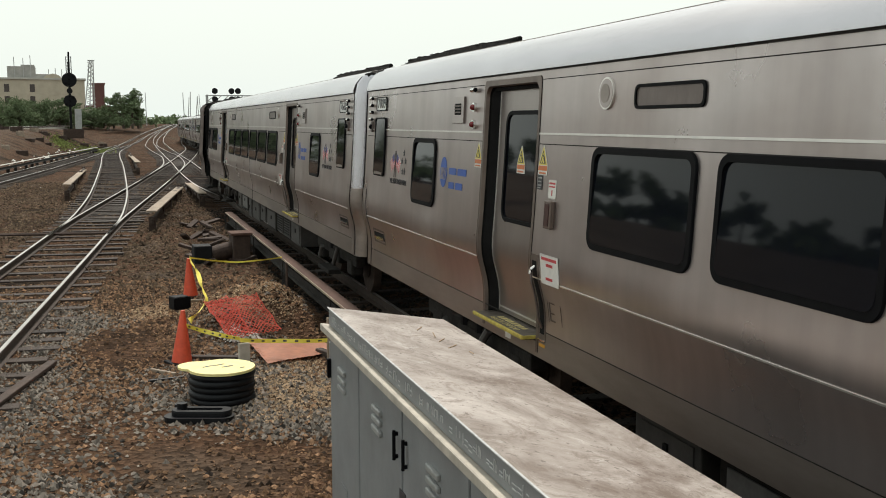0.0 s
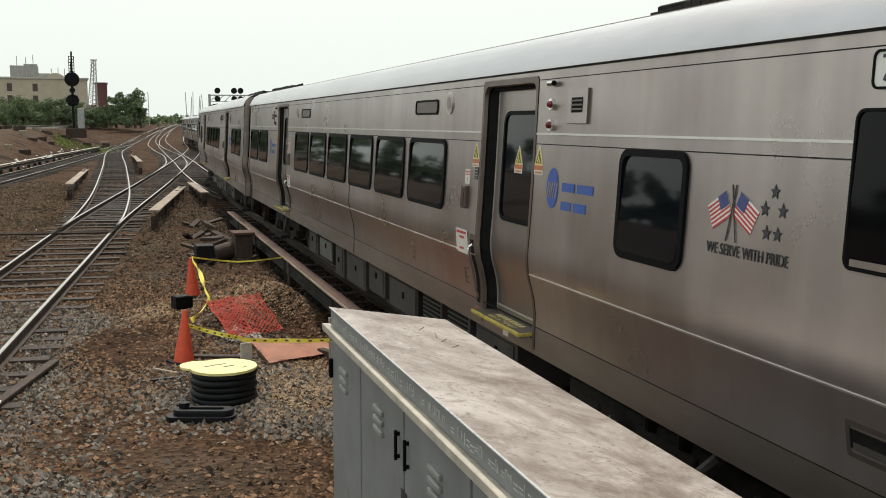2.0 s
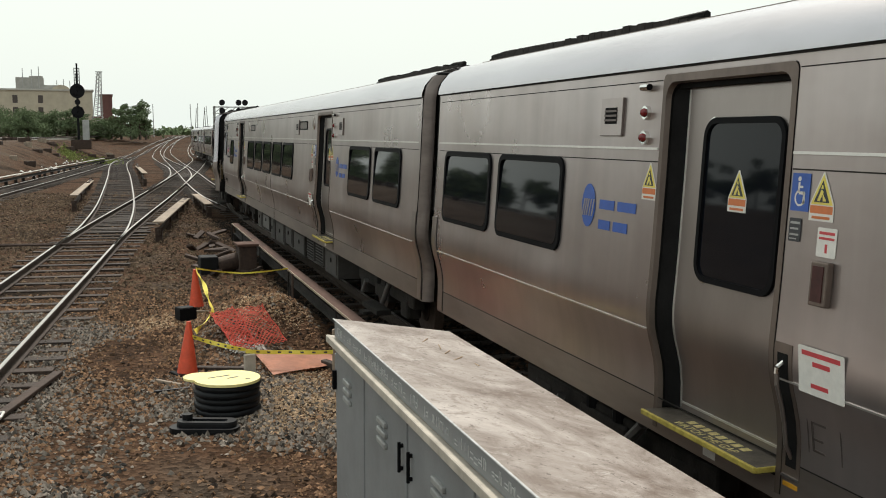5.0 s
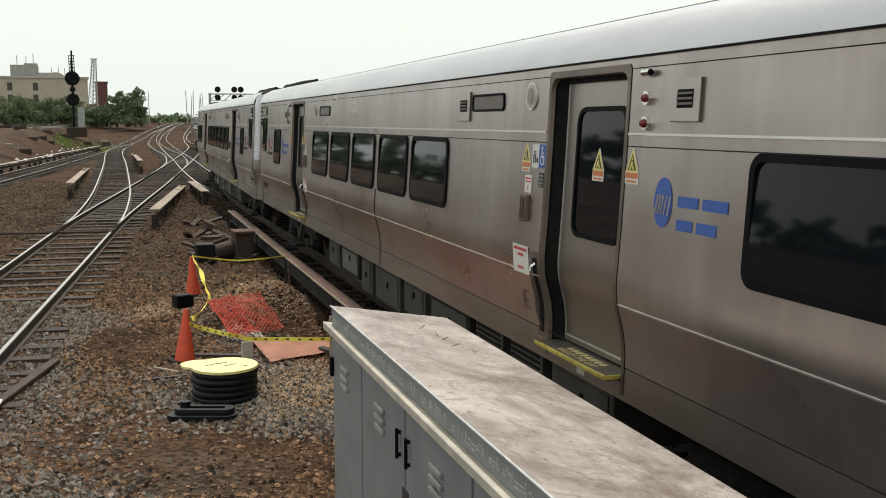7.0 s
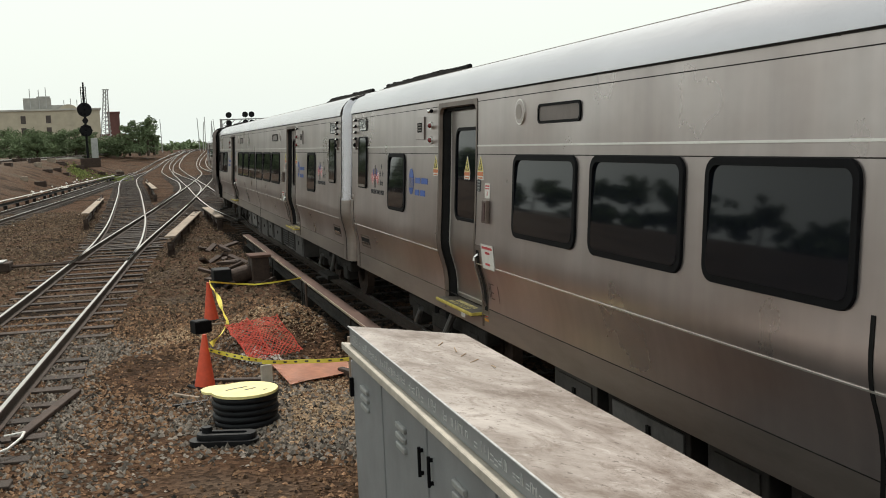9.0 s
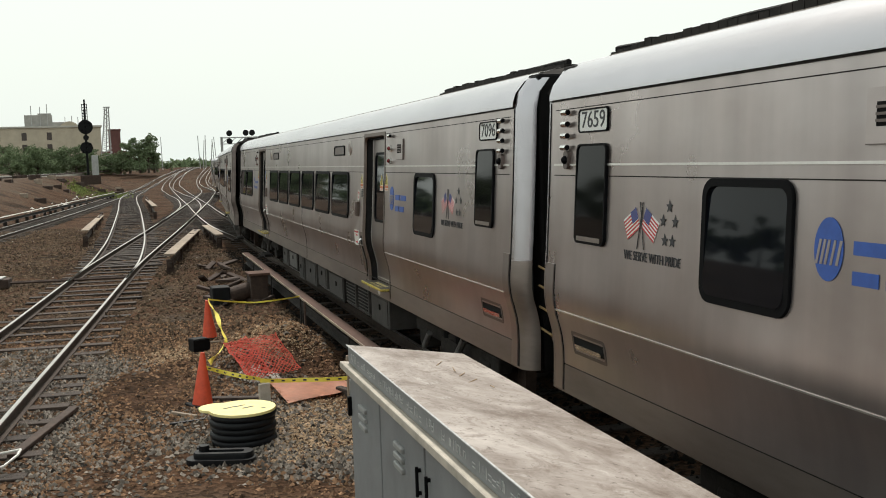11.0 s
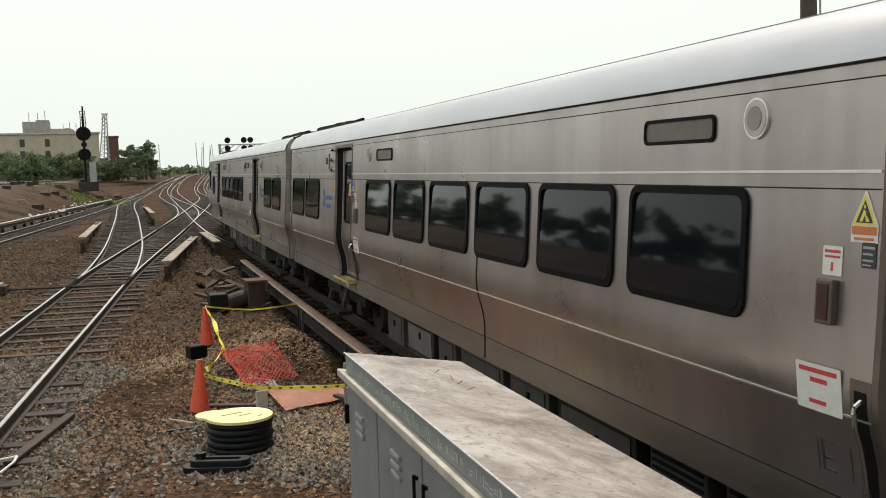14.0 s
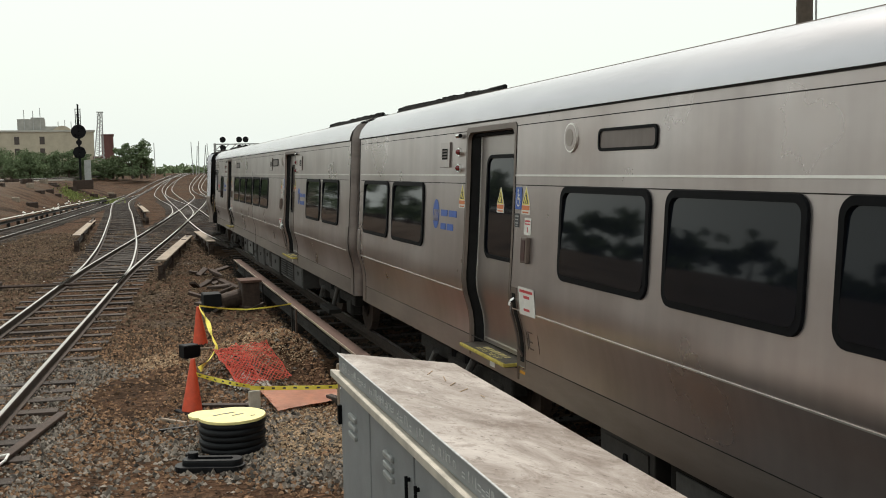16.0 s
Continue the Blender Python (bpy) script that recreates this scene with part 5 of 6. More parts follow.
# ---- the works by the cabinet ----
def cone(s, l, lean=0.0, dark_base=True):
    g = tagged(group("traffic_cone", at(s, l, -0.215, 20) @ pose(0, 0, 0, 0, lean, 0)), "faded orange traffic cone on a black base", "traffic cone", "cones round the dig")
    part("base", boxed(-0.18, 0.18, -0.18, 0.18, 0, 0.04, 0.012), RUBBER, g, "black rubber base")
    part("body", add_cyl(bmesh.new(), 0.135, 0.68, pose(0, 0, 0.38), 24, 0.028), ORANGE, g, "", smooth=False)
    return g


cone(15.25, -4.24, 3)
cone(20.6, -3.76, -2)


def ribbon(name, pts, w, label, twist=0.0, marks=True):
    """A sagging plastic tape between places of (s, l, z)."""
    line = []
    for (a, b) in zip(pts, pts[1:]):
        a, b = Vector(a), Vector(b)
        for k in range(8):
            t = k / 8
            p = a.lerp(b, t)
            p.z -= 0.05 * (b - a).length / 2 * 4 * t * (1 - t) * 0.5
            line.append(p)
    line.append(Vector(pts[-1]))
    W = [TRACK @ Vector((p.y, p.x, p.z)) for p in line]
    bm, marksbm = bmesh.new(), bmesh.new()
    rows = []
    for i, p in enumerate(W):
        a = twist * math.sin(i * 0.55)
        d = (W[min(i + 1, len(W) - 1)] - W[max(i - 1, 0)]).normalized()
        up = Vector((0, 0, 1)) - d * d.z
        up.normalize()
        sd = d.cross(up)
        v = up * math.cos(a) + sd * math.sin(a)
        rows.append((p + v * w / 2, p - v * w / 2, v, sd))
    vs = [[bm.verts.new(q) for q in (r[0] + r[3] * 0.001, r[1] + r[3] * 0.001, r[1] - r[3] * 0.001, r[0] - r[3] * 0.001)] for r in rows]
    for a, b in zip(vs, vs[1:]):
        for k in range(4):
            bm.faces.new((a[k], a[(k + 1) % 4], b[(k + 1) % 4], b[k]))
    tp = group(name)
    part("tape_strip", bm, TAPE, tp)
    if marks:
        for i in range(2, len(rows) - 1, 2):
            a, b = rows[i], rows[i + 1]
            for off in (0.003, -0.003):
                q = [a[0].lerp(a[1], 0.3) + a[3] * off, a[0].lerp(a[1], 0.7) + a[3] * off, b[0].lerp(b[1], 0.7) + a[3] * off, b[0].lerp(b[1], 0.3) + a[3] * off]
                q[2], q[3] = q[1].lerp(q[2], 0.6), q[0].lerp(q[3], 0.6)
                marksbm.faces.new([marksbm.verts.new(x) for x in q])
        tagged(part("tape_lettering", marksbm, DARKTXT, tp, "dark printed blocks"), kind="stuff")
    else:
        marksbm.free()
    return tagged(tp, label, "caution tape", "caution tape round the dig")


ribbon("caution_tape", [(20.6, -3.76, 0.52), (20.9, -2.9, 0.36), (21.2, -1.99, 0.38)], 0.03, "yellow caution tape strung from cone to third rail", 0.5, False)
ribbon("caution_tape", [(20.6, -3.76, 0.52), (19.6, -3.68, 0.33), (18.2, -3.66, 0.14), (15.35, -4.12, 0.34)], 0.08, "slack yellow caution tape between two cones", 0.9, False)
ribbon("caution_tape", [(15.25, -4.24, 0.33), (15.15, -3.85, 0.20), (15.02, -3.5, 0.13)], 0.055, "yellow caution tape running to the white post", 0.4)
ribbon("caution_tape", [(15.02, -3.5, 0.11), (14.9, -2.95, 0.09), (14.7, -2.36, 0.10)], 0.055, "yellow caution tape tied towards the cabinet", 0.2)


def netting():
    """A crumpled sheet of orange mesh thrown over the edge of the dig, folded double along one side."""
    bm = bmesh.new()

    def strand(a, b, r):
        d = b - a
        if d.length < 1e-4:
            return
        side = d.cross(Vector((0, 0, 1))).normalized() * r
        up = Vector((0, 0, r))
        q = [bm.verts.new(p) for p in (a + side, a + up, a - side, b + side, b + up, b - side)]
        bm.faces.new((q[0], q[1], q[4], q[3]))
        bm.faces.new((q[1], q[2], q[5], q[4]))
        bm.faces.new((q[2], q[0], q[3], q[5]))

    def layer(nu, nv, u0, u1, v0, v1, up, wob, r):
        A, B, C, D = Vector((17.15, -3.75, 0.23)), Vector((16.98, -3.02, 0.34)), Vector((16.28, -3.50, -0.17)), Vector((16.65, -2.72, -0.17))

        def P(i, j):
            u, v = u0 + (u1 - u0) * i / nu, v0 + (v1 - v0) * j / nv
            q = A.lerp(B, u).lerp(C.lerp(D, u), v)
            k = Vector((u * 4, v * 4, 1.7 + up * 30))
            q.x += wob * 1.4 * noise.noise(k)
            q.y += wob * noise.noise(k + Vector((7, 3, 0)))
            q.z += up + wob * noise.noise(k * 1.6) + 0.06 * math.exp(-((u - 0.62) ** 2 / 0.05 + (v - 0.42) ** 2 / 0.10))
            return TRACK @ Vector((q.y, q.x, max(q.z, rough(q.x, q.y) + 0.02)))
        G = [[P(i, j) for j in range(nv + 1)] for i in range(nu + 1)]
        for i in range(nu):
            for j in range(nv):
                strand(G[i][j], G[i + 1][j + 1], r)
                strand(G[i + 1][j], G[i][j + 1], r)
        for i in (0, nu):
            for j in range(nv):
                strand(G[i][j], G[i][j + 1], r * 1.3)
    layer(12, 13, 0.0, 1.0, 0.0, 1.0, 0.05, 0.035, 0.0078)
    layer(5, 11, -0.04, 0.40, 0.02, 0.98, 0.07, 0.05, 0.0070)
    n = part("safety_netting", bm, NETTING)
    tagged(n, "crumpled orange plastic safety netting over dug earth", "safety netting")


netting()


def orange_sheet():
    bm = bmesh.new()
    n = 14
    vs = {}
    for i in range(n + 1):
        for j in range(n + 1):
            u, v = i / n, j / n
            s = 16.05 - 1.45 * v * (1 - 0.45 * u) - 0.1 * u
            l = -3.30 + 1.0 * u + 0.1 * v
            z = rough(s, l) + 0.05 + 0.05 * math.sin(4 * u + 1) * (1 - v) + 0.10 * (1 - v) * u
            vs[i, j] = bm.verts.new(TRACK @ Vector((l, s, z)))
    for i in range(n):
        for j in range(n):
            bm.faces.new((vs[i, j], vs[i + 1, j], vs[i + 1, j + 1], vs[i, j + 1]))
    bmesh.ops.solidify(bm, geom=bm.faces[:], thickness=0.012)
    tagged(part("plastic_sheet", bm, SHEET, smooth=True), "faded orange plastic sheet curling on the ground", "plastic sheet")


orange_sheet()


def cable_reel():
    """Coils of black conduit stacked under a pale yellow lid of two overlapping discs."""
    g = tagged(group("cable_reel", at(13.3, -3.9, -0.22, 0)), "coiled black conduit topped by a pale yellow disc", "cable reel")
    coil = None
    for k in range(5):
        b = bmesh.new()
        R, r, n, q = 0.33, 0.045, 36, 8
        V = [[b.verts.new(((R + r * math.cos(2 * math.pi * j / q)) * math.cos(2 * math.pi * i / n), (R + r * math.cos(2 * math.pi * j / q)) * math.sin(2 * math.pi * i / n), r * math.sin(2 * math.pi * j / q))) for j in range(q)] for i in range(n)]
        for i in range(n):
            for j in range(q):
                b.faces.new((V[i][j], V[(i + 1) % n][j], V[(i + 1) % n][(j + 1) % q], V[i][(j + 1) % q]))
        part("coil", b, HOSE, g, "", pose(0.008 * (-1) ** k, 0.006 * (k % 3), 0.045 + k * 0.072), smooth=True)
    part("core", add_cyl(bmesh.new(), 0.31, 0.34, pose(0, 0, 0.17), 28), HOSE, g)
    disc = part("top_disc", add_cyl(bmesh.new(), 0.375, 0.03, pose(0, 0, 0.385), 40), REELTOP, g, "pale yellow round board")
    part("small_disc", add_cyl(bmesh.new(), 0.20, 0.026, pose(-0.28, 0.22, 0.37), 32), REELTOP, g, "small overlapping yellow disc")
    b = bmesh.new()
    for x, y, w in ((-0.14, 0.05, 0.16), (0.06, -0.02, 0.14), (-0.02, 0.09, 0.12), (0.22, -0.12, 0.05)):
        add_box(b, -w / 2, w / 2, -0.012, 0.012, 0.40, 0.403, 0, pose(x, y, 0, 0, 0, 25))
    part("marker_writing", b, DARKTXT, disc, "dark marker scrawl")


cable_reel()


def conduit_pile():
    g = tagged(group("black_casting", at(12.5, -4.22, -0.225, -18)), "flat black plastic casting lying on ballast", "casting")
    part("lower_loop", slab(round_rect(0.74, 0.26, 0.12), 0.08), HOSE, g, "", pose(0, 0, 0))
    part("upper_loop", ring(round_rect(0.64, 0.22, 0.10), round_rect(0.44, 0.09, 0.035), 0.07), HOSE, g, "", pose(0.02, 0.03, 0.07))
    part("peg", add_cyl(bmesh.new(), 0.055, 0.13, pose(-0.2, 0.07, 0.13), 14), HOSE, g)
    part("peg", add_cyl(bmesh.new(), 0.05, 0.12, pose(-0.27, 0.22, 0.08), 14), HOSE, g)


conduit_pile()
for s, l, rz, ln, w, h, mt, lb in ((15.3, -3.9, 70, 1.0, 0.12, 0.08, RUSTYTIE, "dark plank lying behind the reel"), (14.75, -4.5, 40, 0.45, 0.05, 0.05, PALEWOOD, "short pale stick on the ballast"),
                                   (14.4, -4.35, -80, 0.7, 0.04, 0.04, HOSE, "black pipe length on the ballast"), (14.9, -2.3, 20, 0.7, 0.1, 0.1, RUSTYTIE, "dark short board beside the cabinet")):
    loose_timber(s, l, rz, ln, w, h, mt, lb, 0, -0.21)


def post(s, l, h, w, material, label, name="marker_post"):
    tagged(part(name, boxed(-w / 2, w / 2, -0.03, 0.03, -0.05, h, 0.008), material, None, "", at(s, l, -0.22, 10)), label, "post")


post(15.0, -3.45, 0.29, 0.15, BEIGE, "short pale wooden marker post")
post(14.72, -2.36, 0.62, 0.07, PALEWOOD, "thin pale wooden stake")
loose_timber(19.1, -3.72, 82, 0.7, 0.035, 0.035, PALEWOOD, "pale stick lying against the spoil heap", 0, rough(19.1, -3.72) + 0.01)
post(19.3, -2.2, 0.75, 0.03, IRON, "thin rusty iron stake")
tagged(part("bucket", add_cyl(bmesh.new(), 0.10, 0.42, pose(0, 0, 0.2), 18), CABGREY, None, "", at(14.3, -2.35, -0.25)), "grey green plastic tube standing in the dig", "tube")
lb = group("lantern_box", at(18.75, -4.07, -0.13, 25))
tagged(lb, "small black barricade lantern box on the ground", "lantern")
part("case", boxed(-0.13, 0.13, -0.11, 0.11, 0.0, 0.26, 0.02), SIGNALBLACK, lb)
part("face", boxed(-0.15, 0.15, -0.12, -0.112, 0.04, 0.24, 0.0), RUBBER, lb)


def cabinet():
    """Long steel equipment case with a sloping stained roof, doors, louvres and latches."""
    s0, s1, l0, l1 = 3.3, 8.86, -3.50, -2.66
    zt, zr = 1.60, 1.465
    g = tagged(group("equipment_cabinet", TRACK), "long grey steel trackside equipment cabinet with stained roof", "equipment cabinet")
    bm = bmesh.new()
    v = [bm.verts.new(p) for p in ((l0, s0, -0.25), (l1, s0, -0.25), (l1, s1, -0.25), (l0, s1, -0.25), (l0, s0, 1.42), (l1, s0, 1.30), (l1, s1, 1.30), (l0, s1, 1.42))]
    for f in ((0, 1, 2, 3), (4, 7, 6, 5), (0, 4, 5, 1), (1, 5, 6, 2), (2, 6, 7, 3), (3, 7, 4, 0)):
        bm.faces.new([v[i] for i in f])
    bmesh.ops.recalc_face_normals(bm, faces=bm.faces)
    part("case", bm, CABGREY, g, "grey painted steel case")

    def roof_slab(e, za, zb, mt, nm, lab):
        b = bmesh.new()
        q = []
        for dz in (0, 1):
            for x, y in ((l0 - e, s0 - e), (l1 + e, s0 - e), (l1 + e, s1 + e), (l0 - e, s1 + e)):
                k = (x - l0) / (l1 - l0)
                base = (za, zb)[dz]
                q.append(b.verts.new((x, y, base - k * (zt - zr))))
        for f in ((3, 2, 1, 0), (4, 5, 6, 7), (0, 1, 5, 4), (1, 2, 6, 5), (2, 3, 7, 6), (3, 0, 4, 7)):
            b.faces.new([q[i] for i in f])
        bmesh.ops.bevel(b, geom=b.edges[:], offset=0.006, segments=1, affect='EDGES')
        return part(nm, b, mt, g, lab)
    fascia = roof_slab(0.02, 1.475, 1.598, CABGREY, "fascia", "grey roof edge with chalk marks")
    roof_slab(0.03, 1.598, 1.606, CABTOP, "roof_plate", "stained and streaked pale roof plate")
    b = bmesh.new()
    add_box(b, l0 - 0.032, l0 - 0.020, s0, s1 + 0.028, 1.604, 1.6125, 0.003)
    part("worn_rim", b, CHALK, g, "pale worn roof rim")
    roof_slab(0.075, 1.42, 1.475, BEIGE, "ledge", "weathered beige ledge below the roof")
    rng3 = random.Random(3)
    b = bmesh.new()
    y = s1 - 0.1
    while y > 4.0:
        w = 0.03 + 0.05 * rng3.random()
        if rng3.random() < 0.75:
            h = 0.03 + 0.03 * rng3.random()
            c = 1.535 + 0.012 * rng3.random()
            kind = rng3.random()
            x = l0 - 0.0225
            t = 0.005
            if kind < 0.35:
                add_box(b, x, x + 0.003, y - t, y, c - h / 2, c + h / 2)
            elif kind < 0.7:
                add_box(b, x, x + 0.003, y - t, y, c - h / 2, c + h / 2)
                add_box(b, x, x + 0.003, y - w * 0.6, y, c + h / 2 - t, c + h / 2)
                add_box(b, x, x + 0.003, y - w * 0.6, y - w * 0.6 + t, c - h / 2, c + h / 2)
            else:
                add_box(b, x, x + 0.003, y - w * 0.6, y, c - t / 2, c + t / 2)
                add_box(b, x, x + 0.003, y - w * 0.6, y, c - h / 2, c - h / 2 + t)
        y -= w * 0.75
    tagged(part("chalk_scribble", b, CHALK, fascia, "faint chalk scribbles"), kind="stuff")
    for a, c in ((s1 - 0.02, 7.92), (7.90, 6.86), (6.84, 5.73), (5.71, 4.70), (4.68, 3.66)):
        b = boxed(l0 - 0.022, l0 - 0.002, c + 0.006, a - 0.006, -0.12, 1.40, 0.006)
        d = part("door", b, CABGREY, g, "grey louvred door")
        yl = {7.92: 8.39, 6.86: 7.39, 5.73: 6.24, 4.70: 5.2, 3.66: 4.2}[c]
        for k in range(3):
            b = bmesh.new()
            add_box(b, l0 - 0.045, l0 - 0.018, yl - 0.10, yl + 0.10, 1.10 + k * 0.062, 1.135 + k * 0.062, 0.008)
            part("louvre", b, GALV, d, "pressed louvre")
        b = bmesh.new()
        add_box(b, l0 - 0.026, l0 - 0.02, yl - 0.10, yl + 0.10, 0.2, 0.42)
        part("lower_louvre", b, CABGREY, d)
    for yh in (6.94, 6.75, 4.78, 4.58):
        b = bmesh.new()
        add_rod(b, (l0 - 0.045, yh, 1.08), (l0 - 0.045, yh, 1.25), 0.010)
        add_box(b, l0 - 0.045, l0 - 0.02, yh - 0.008, yh + 0.008, 1.09, 1.11)
        add_box(b, l0 - 0.045, l0 - 0.02, yh - 0.008, yh + 0.008, 1.22, 1.24)
        part("handle", b, RUBBER, g, "dark door handle")
    b = boxed(l0 - 0.05, l0 - 0.02, 8.80, 8.84, 1.10, 1.24, 0.004)
    part("hinge", b, RUBBER, g)
    b = bmesh.new()
    add_box(b, l0 - 0.026, l0 - 0.022, 6.78, 6.9, 0.80, 0.93)
    part("stencil_block", b, DARKTXT, g, "dark stencilled block")
    # dry twigs on the roof
    tw = tagged(group("dry_twigs", TRACK), "dry pale twigs on the cabinet roof", "twigs")
    for k in range(5):
        a = Vector((-2.95 + 0.02 * k, 8.4 - 0.2 * k, 1.523 - 0.0032 * k))
        part("twig", add_rod(bmesh.new(), a, a + Vector((rng3.uniform(-0.10, 0.0), rng3.uniform(-0.22, -0.1), 0.010)), 0.003, 5), STRAW, tw)



cabinet()

# ---- signals, gantry, poles ----
def yaw_place(yaw, dist, z=0.0):
    return Vector((-math.sin(radians(yaw)) * dist, math.cos(radians(yaw)) * dist, z))


def position_light_signal():
    p = yaw_place(19.83, 135, 2.15)
    g = tagged(group("signal_mast", Matrix.Translation(p) @ pose(0, 0, 0, 0, 0, 19.8) @ Matrix.Scale(1.33, 4)), "tall black railway signal mast with two round heads", "railway signal")
    part("mast", add_cyl(bmesh.new(), 0.11, 6.2, pose(0, 0, 3.1), 12), SIGNALBLACK, g)
    for z, r in ((4.55, 0.66), (2.62, 0.60)):
        h = part("signal_head", add_cyl(bmesh.new(), r, 0.12, pose(0, -0.22, z, 90, 0, 0), 8 if z < 4 else 24), SIGNALBLACK, g, "black round signal target")
        b = bmesh.new()
        for dx, dz in ((0, 0), (0.3, 0.3), (-0.3, -0.3), (0, 0.4), (0, -0.4)):
            add_cyl(b, 0.09, 0.2, pose(dx, -0.34, z + dz, 90, 0, 0), 10)
        part("lamp_hood", b, RUBBER, h)
    part("collar", add_cyl(bmesh.new(), 0.26, 0.1, pose(0, -0.2, 3.55, 90, 0, 0), 16), SIGNALBLACK, g)
    lad = group("ladder")
    lad.parent = g
    for x in (-0.22, 0.22):
        part("stile", boxed(x - 0.035, x + 0.035, 0.2, 0.28, 4.9, 6.7), SIGNALBLACK, lad)
    for k in range(7):
        part("rung", boxed(-0.22, 0.22, 0.2, 0.26, 5.0 + 0.27 * k, 5.05 + 0.27 * k), SIGNALBLACK, lad)
    part("top_lattice", boxed(-0.06, 0.10, 0.1, 0.2, 6.1, 7.1), SIGNALBLACK, g)
    part("relay_case", boxed(0.35, 0.95, -0.3, 0.3, 0, 1.9, 0.03), GALV, g, "grey metal relay case")
    part("footing", boxed(-0.7, 1.1, -0.4, 0.4, -0.8, 0.08, 0.05), IRON, g)


position_light_signal()


def gantry():
    p = yaw_place(12.85, 150, 0)
    g = tagged(group("signal_gantry", Matrix.Translation(p) @ pose(0, 0, 0, 0, 0, 12.8)), "grey steel signal gantry with paired round heads", "signal gantry")
    part("leg", boxed(-0.18, 0.18, -0.15, 0.15, -0.2, 6.95), GALV, g)
    part("beam", boxed(-0.2, 8.5, -0.25, 0.25, 6.75, 6.9), GALV, g)
    part("lower_beam", boxed(-0.2, 8.5, -0.25, 0.25, 5.9, 6.0), GALV, g)
    part("leg", boxed(8.2, 8.5, -0.15, 0.15, -0.2, 6.95), GALV, g)
    for k in range(8):
        b = bmesh.new()
        add_rod(b, (k * 1.0, 0, 5.95), (k * 1.0 + 1.0, 0, 6.8), 0.05, 6)
        part("brace", b, GALV, g)
    for x in (1.1, 3.4, 4.3):
        for z in (7.45, 6.3):
            part("signal_head", add_cyl(bmesh.new(), 0.42, 0.15, pose(x, -0.4, z, 90, 0, 0), 18), SIGNALBLACK, g, "black round signal head")


gantry()


def pole(yaw, dist, h, r, lean=0.0, material=IRON, z=0.0, label="distant thin dark utility pole"):
    p = yaw_place(yaw, dist, z)
    g = tagged(group("utility_pole", Matrix.Translation(p) @ pose(0, 0, 0, 0, lean, 0)), label, "pole", "poles along the line")
    part("shaft", add_cyl(bmesh.new(), r, h, pose(0, 0, h / 2), 10, r * 0.75), material, g)
    return g


for yw, dd, hh, ln in ((16.28, 240, 7.6, -4), (16.02, 244, 8.0, -1), (14.05, 240, 8.0, -2), (13.9, 240, 7.0, 4), (13.75, 250, 8.4, 1), (13.5, 250, 7.5, 5), (13.3, 260, 7.0, -2), (13.15, 260, 8.2, -4)):
    pole(yw, dd, hh, 0.10, ln, GALV, 1.8)
near_pole = pole(-18.95, 30, 9.5, 0.27, 0, BARK, -0.2, "dark wooden utility pole behind the train")
part("conduit", boxed(0.30, 0.33, -0.04, 0.04, 0, 9.3), GALV, near_pole)

# ---- buildings and trees on the skyline ----
def far_building():
    p = yaw_place(20.9, 330, 0)
    g = tagged(group("apartment_building", Matrix.Translation(p) @ pose(0, 0, 0, 0, 0, 20.9)), "buff brick institutional building with rooftop plant", "building")
    b = boxed(-34, 10.5, 0, 30, -1, 15.8)
    part("wall", b, BUFF, g, "buff brick wall")
    part("parapet", boxed(-34.4, 10.9, -0.4, 30.4, 15.8, 16.3), CONC, g)
    part("gable", add_cyl(bmesh.new(), 3.2, 1.0, pose(1.6, 0.4, 14.4, 90, 0, 0), 24), BUFF, g)
    part("penthouse", boxed(-11.0, -3.2, 4, 16, 16.3, 19.8), ROOFBITS, g, "pale rooftop plant room")
    part("penthouse_top", boxed(-7.2, -3.4, 4.5, 10, 19.8, 20.3), ROOFBITS, g)
    part("stair_block", boxed(-3.2, 0.3, 4, 14, 16.3, 17.6), ROOFBITS, g)
    wn = None
    for zf in (6.0, 9.7, 13.2):
        for x in (-31, -25.5, -18.5, -11.2, -4.2, 3.5):
            if x == 3.5:
                continue
            m = pose(x, -0.05, zf)
            if wn is None:
                wn = part("window", boxed(-0.7, 0.7, -0.03, 0.2, -1.1, 1.2), WINDARK, g, "", m)
            else:
                share("window", wn, g, m)
    an = bmesh.new()
    for x, h in ((-9, 2.5), (-6.5, 2.2), (-4.5, 3), (0.5, 3), (2.4, 3.4), (4.2, 3), (6.2, 3.2)):
        add_rod(an, (x, 3, 15.5), (x, 3, 16 + h + (4 if x < -3 else 0)), 0.11, 5)
    part("antenna", an, GALV, g)


far_building()


def brick_block():
    p = yaw_place(18.45, 330, 0)
    g = tagged(group("brick_tower_block", Matrix.Translation(p) @ pose(0, 0, 0, 0, 0, 18.4)), "dark red brick block beside the pale building", "building")
    part("wall", boxed(-1.5, 2.0, 0, 12, -1, 14.6), REDBRICK, g)
    part("roof_edge", boxed(-1.7, 2.2, -0.2, 12.2, 14.6, 15.0), REDBRICK, g)
    part("low_wing", boxed(-4, 3.6, -1.5, 0, -1, 8.3), REDBRICK, g)
    for x in (-2.5, 0.3):
        part("window", boxed(x, x + 1.0, -1.58, -1.4, 5.6, 7.2), ROOFBITS, g)


brick_block()


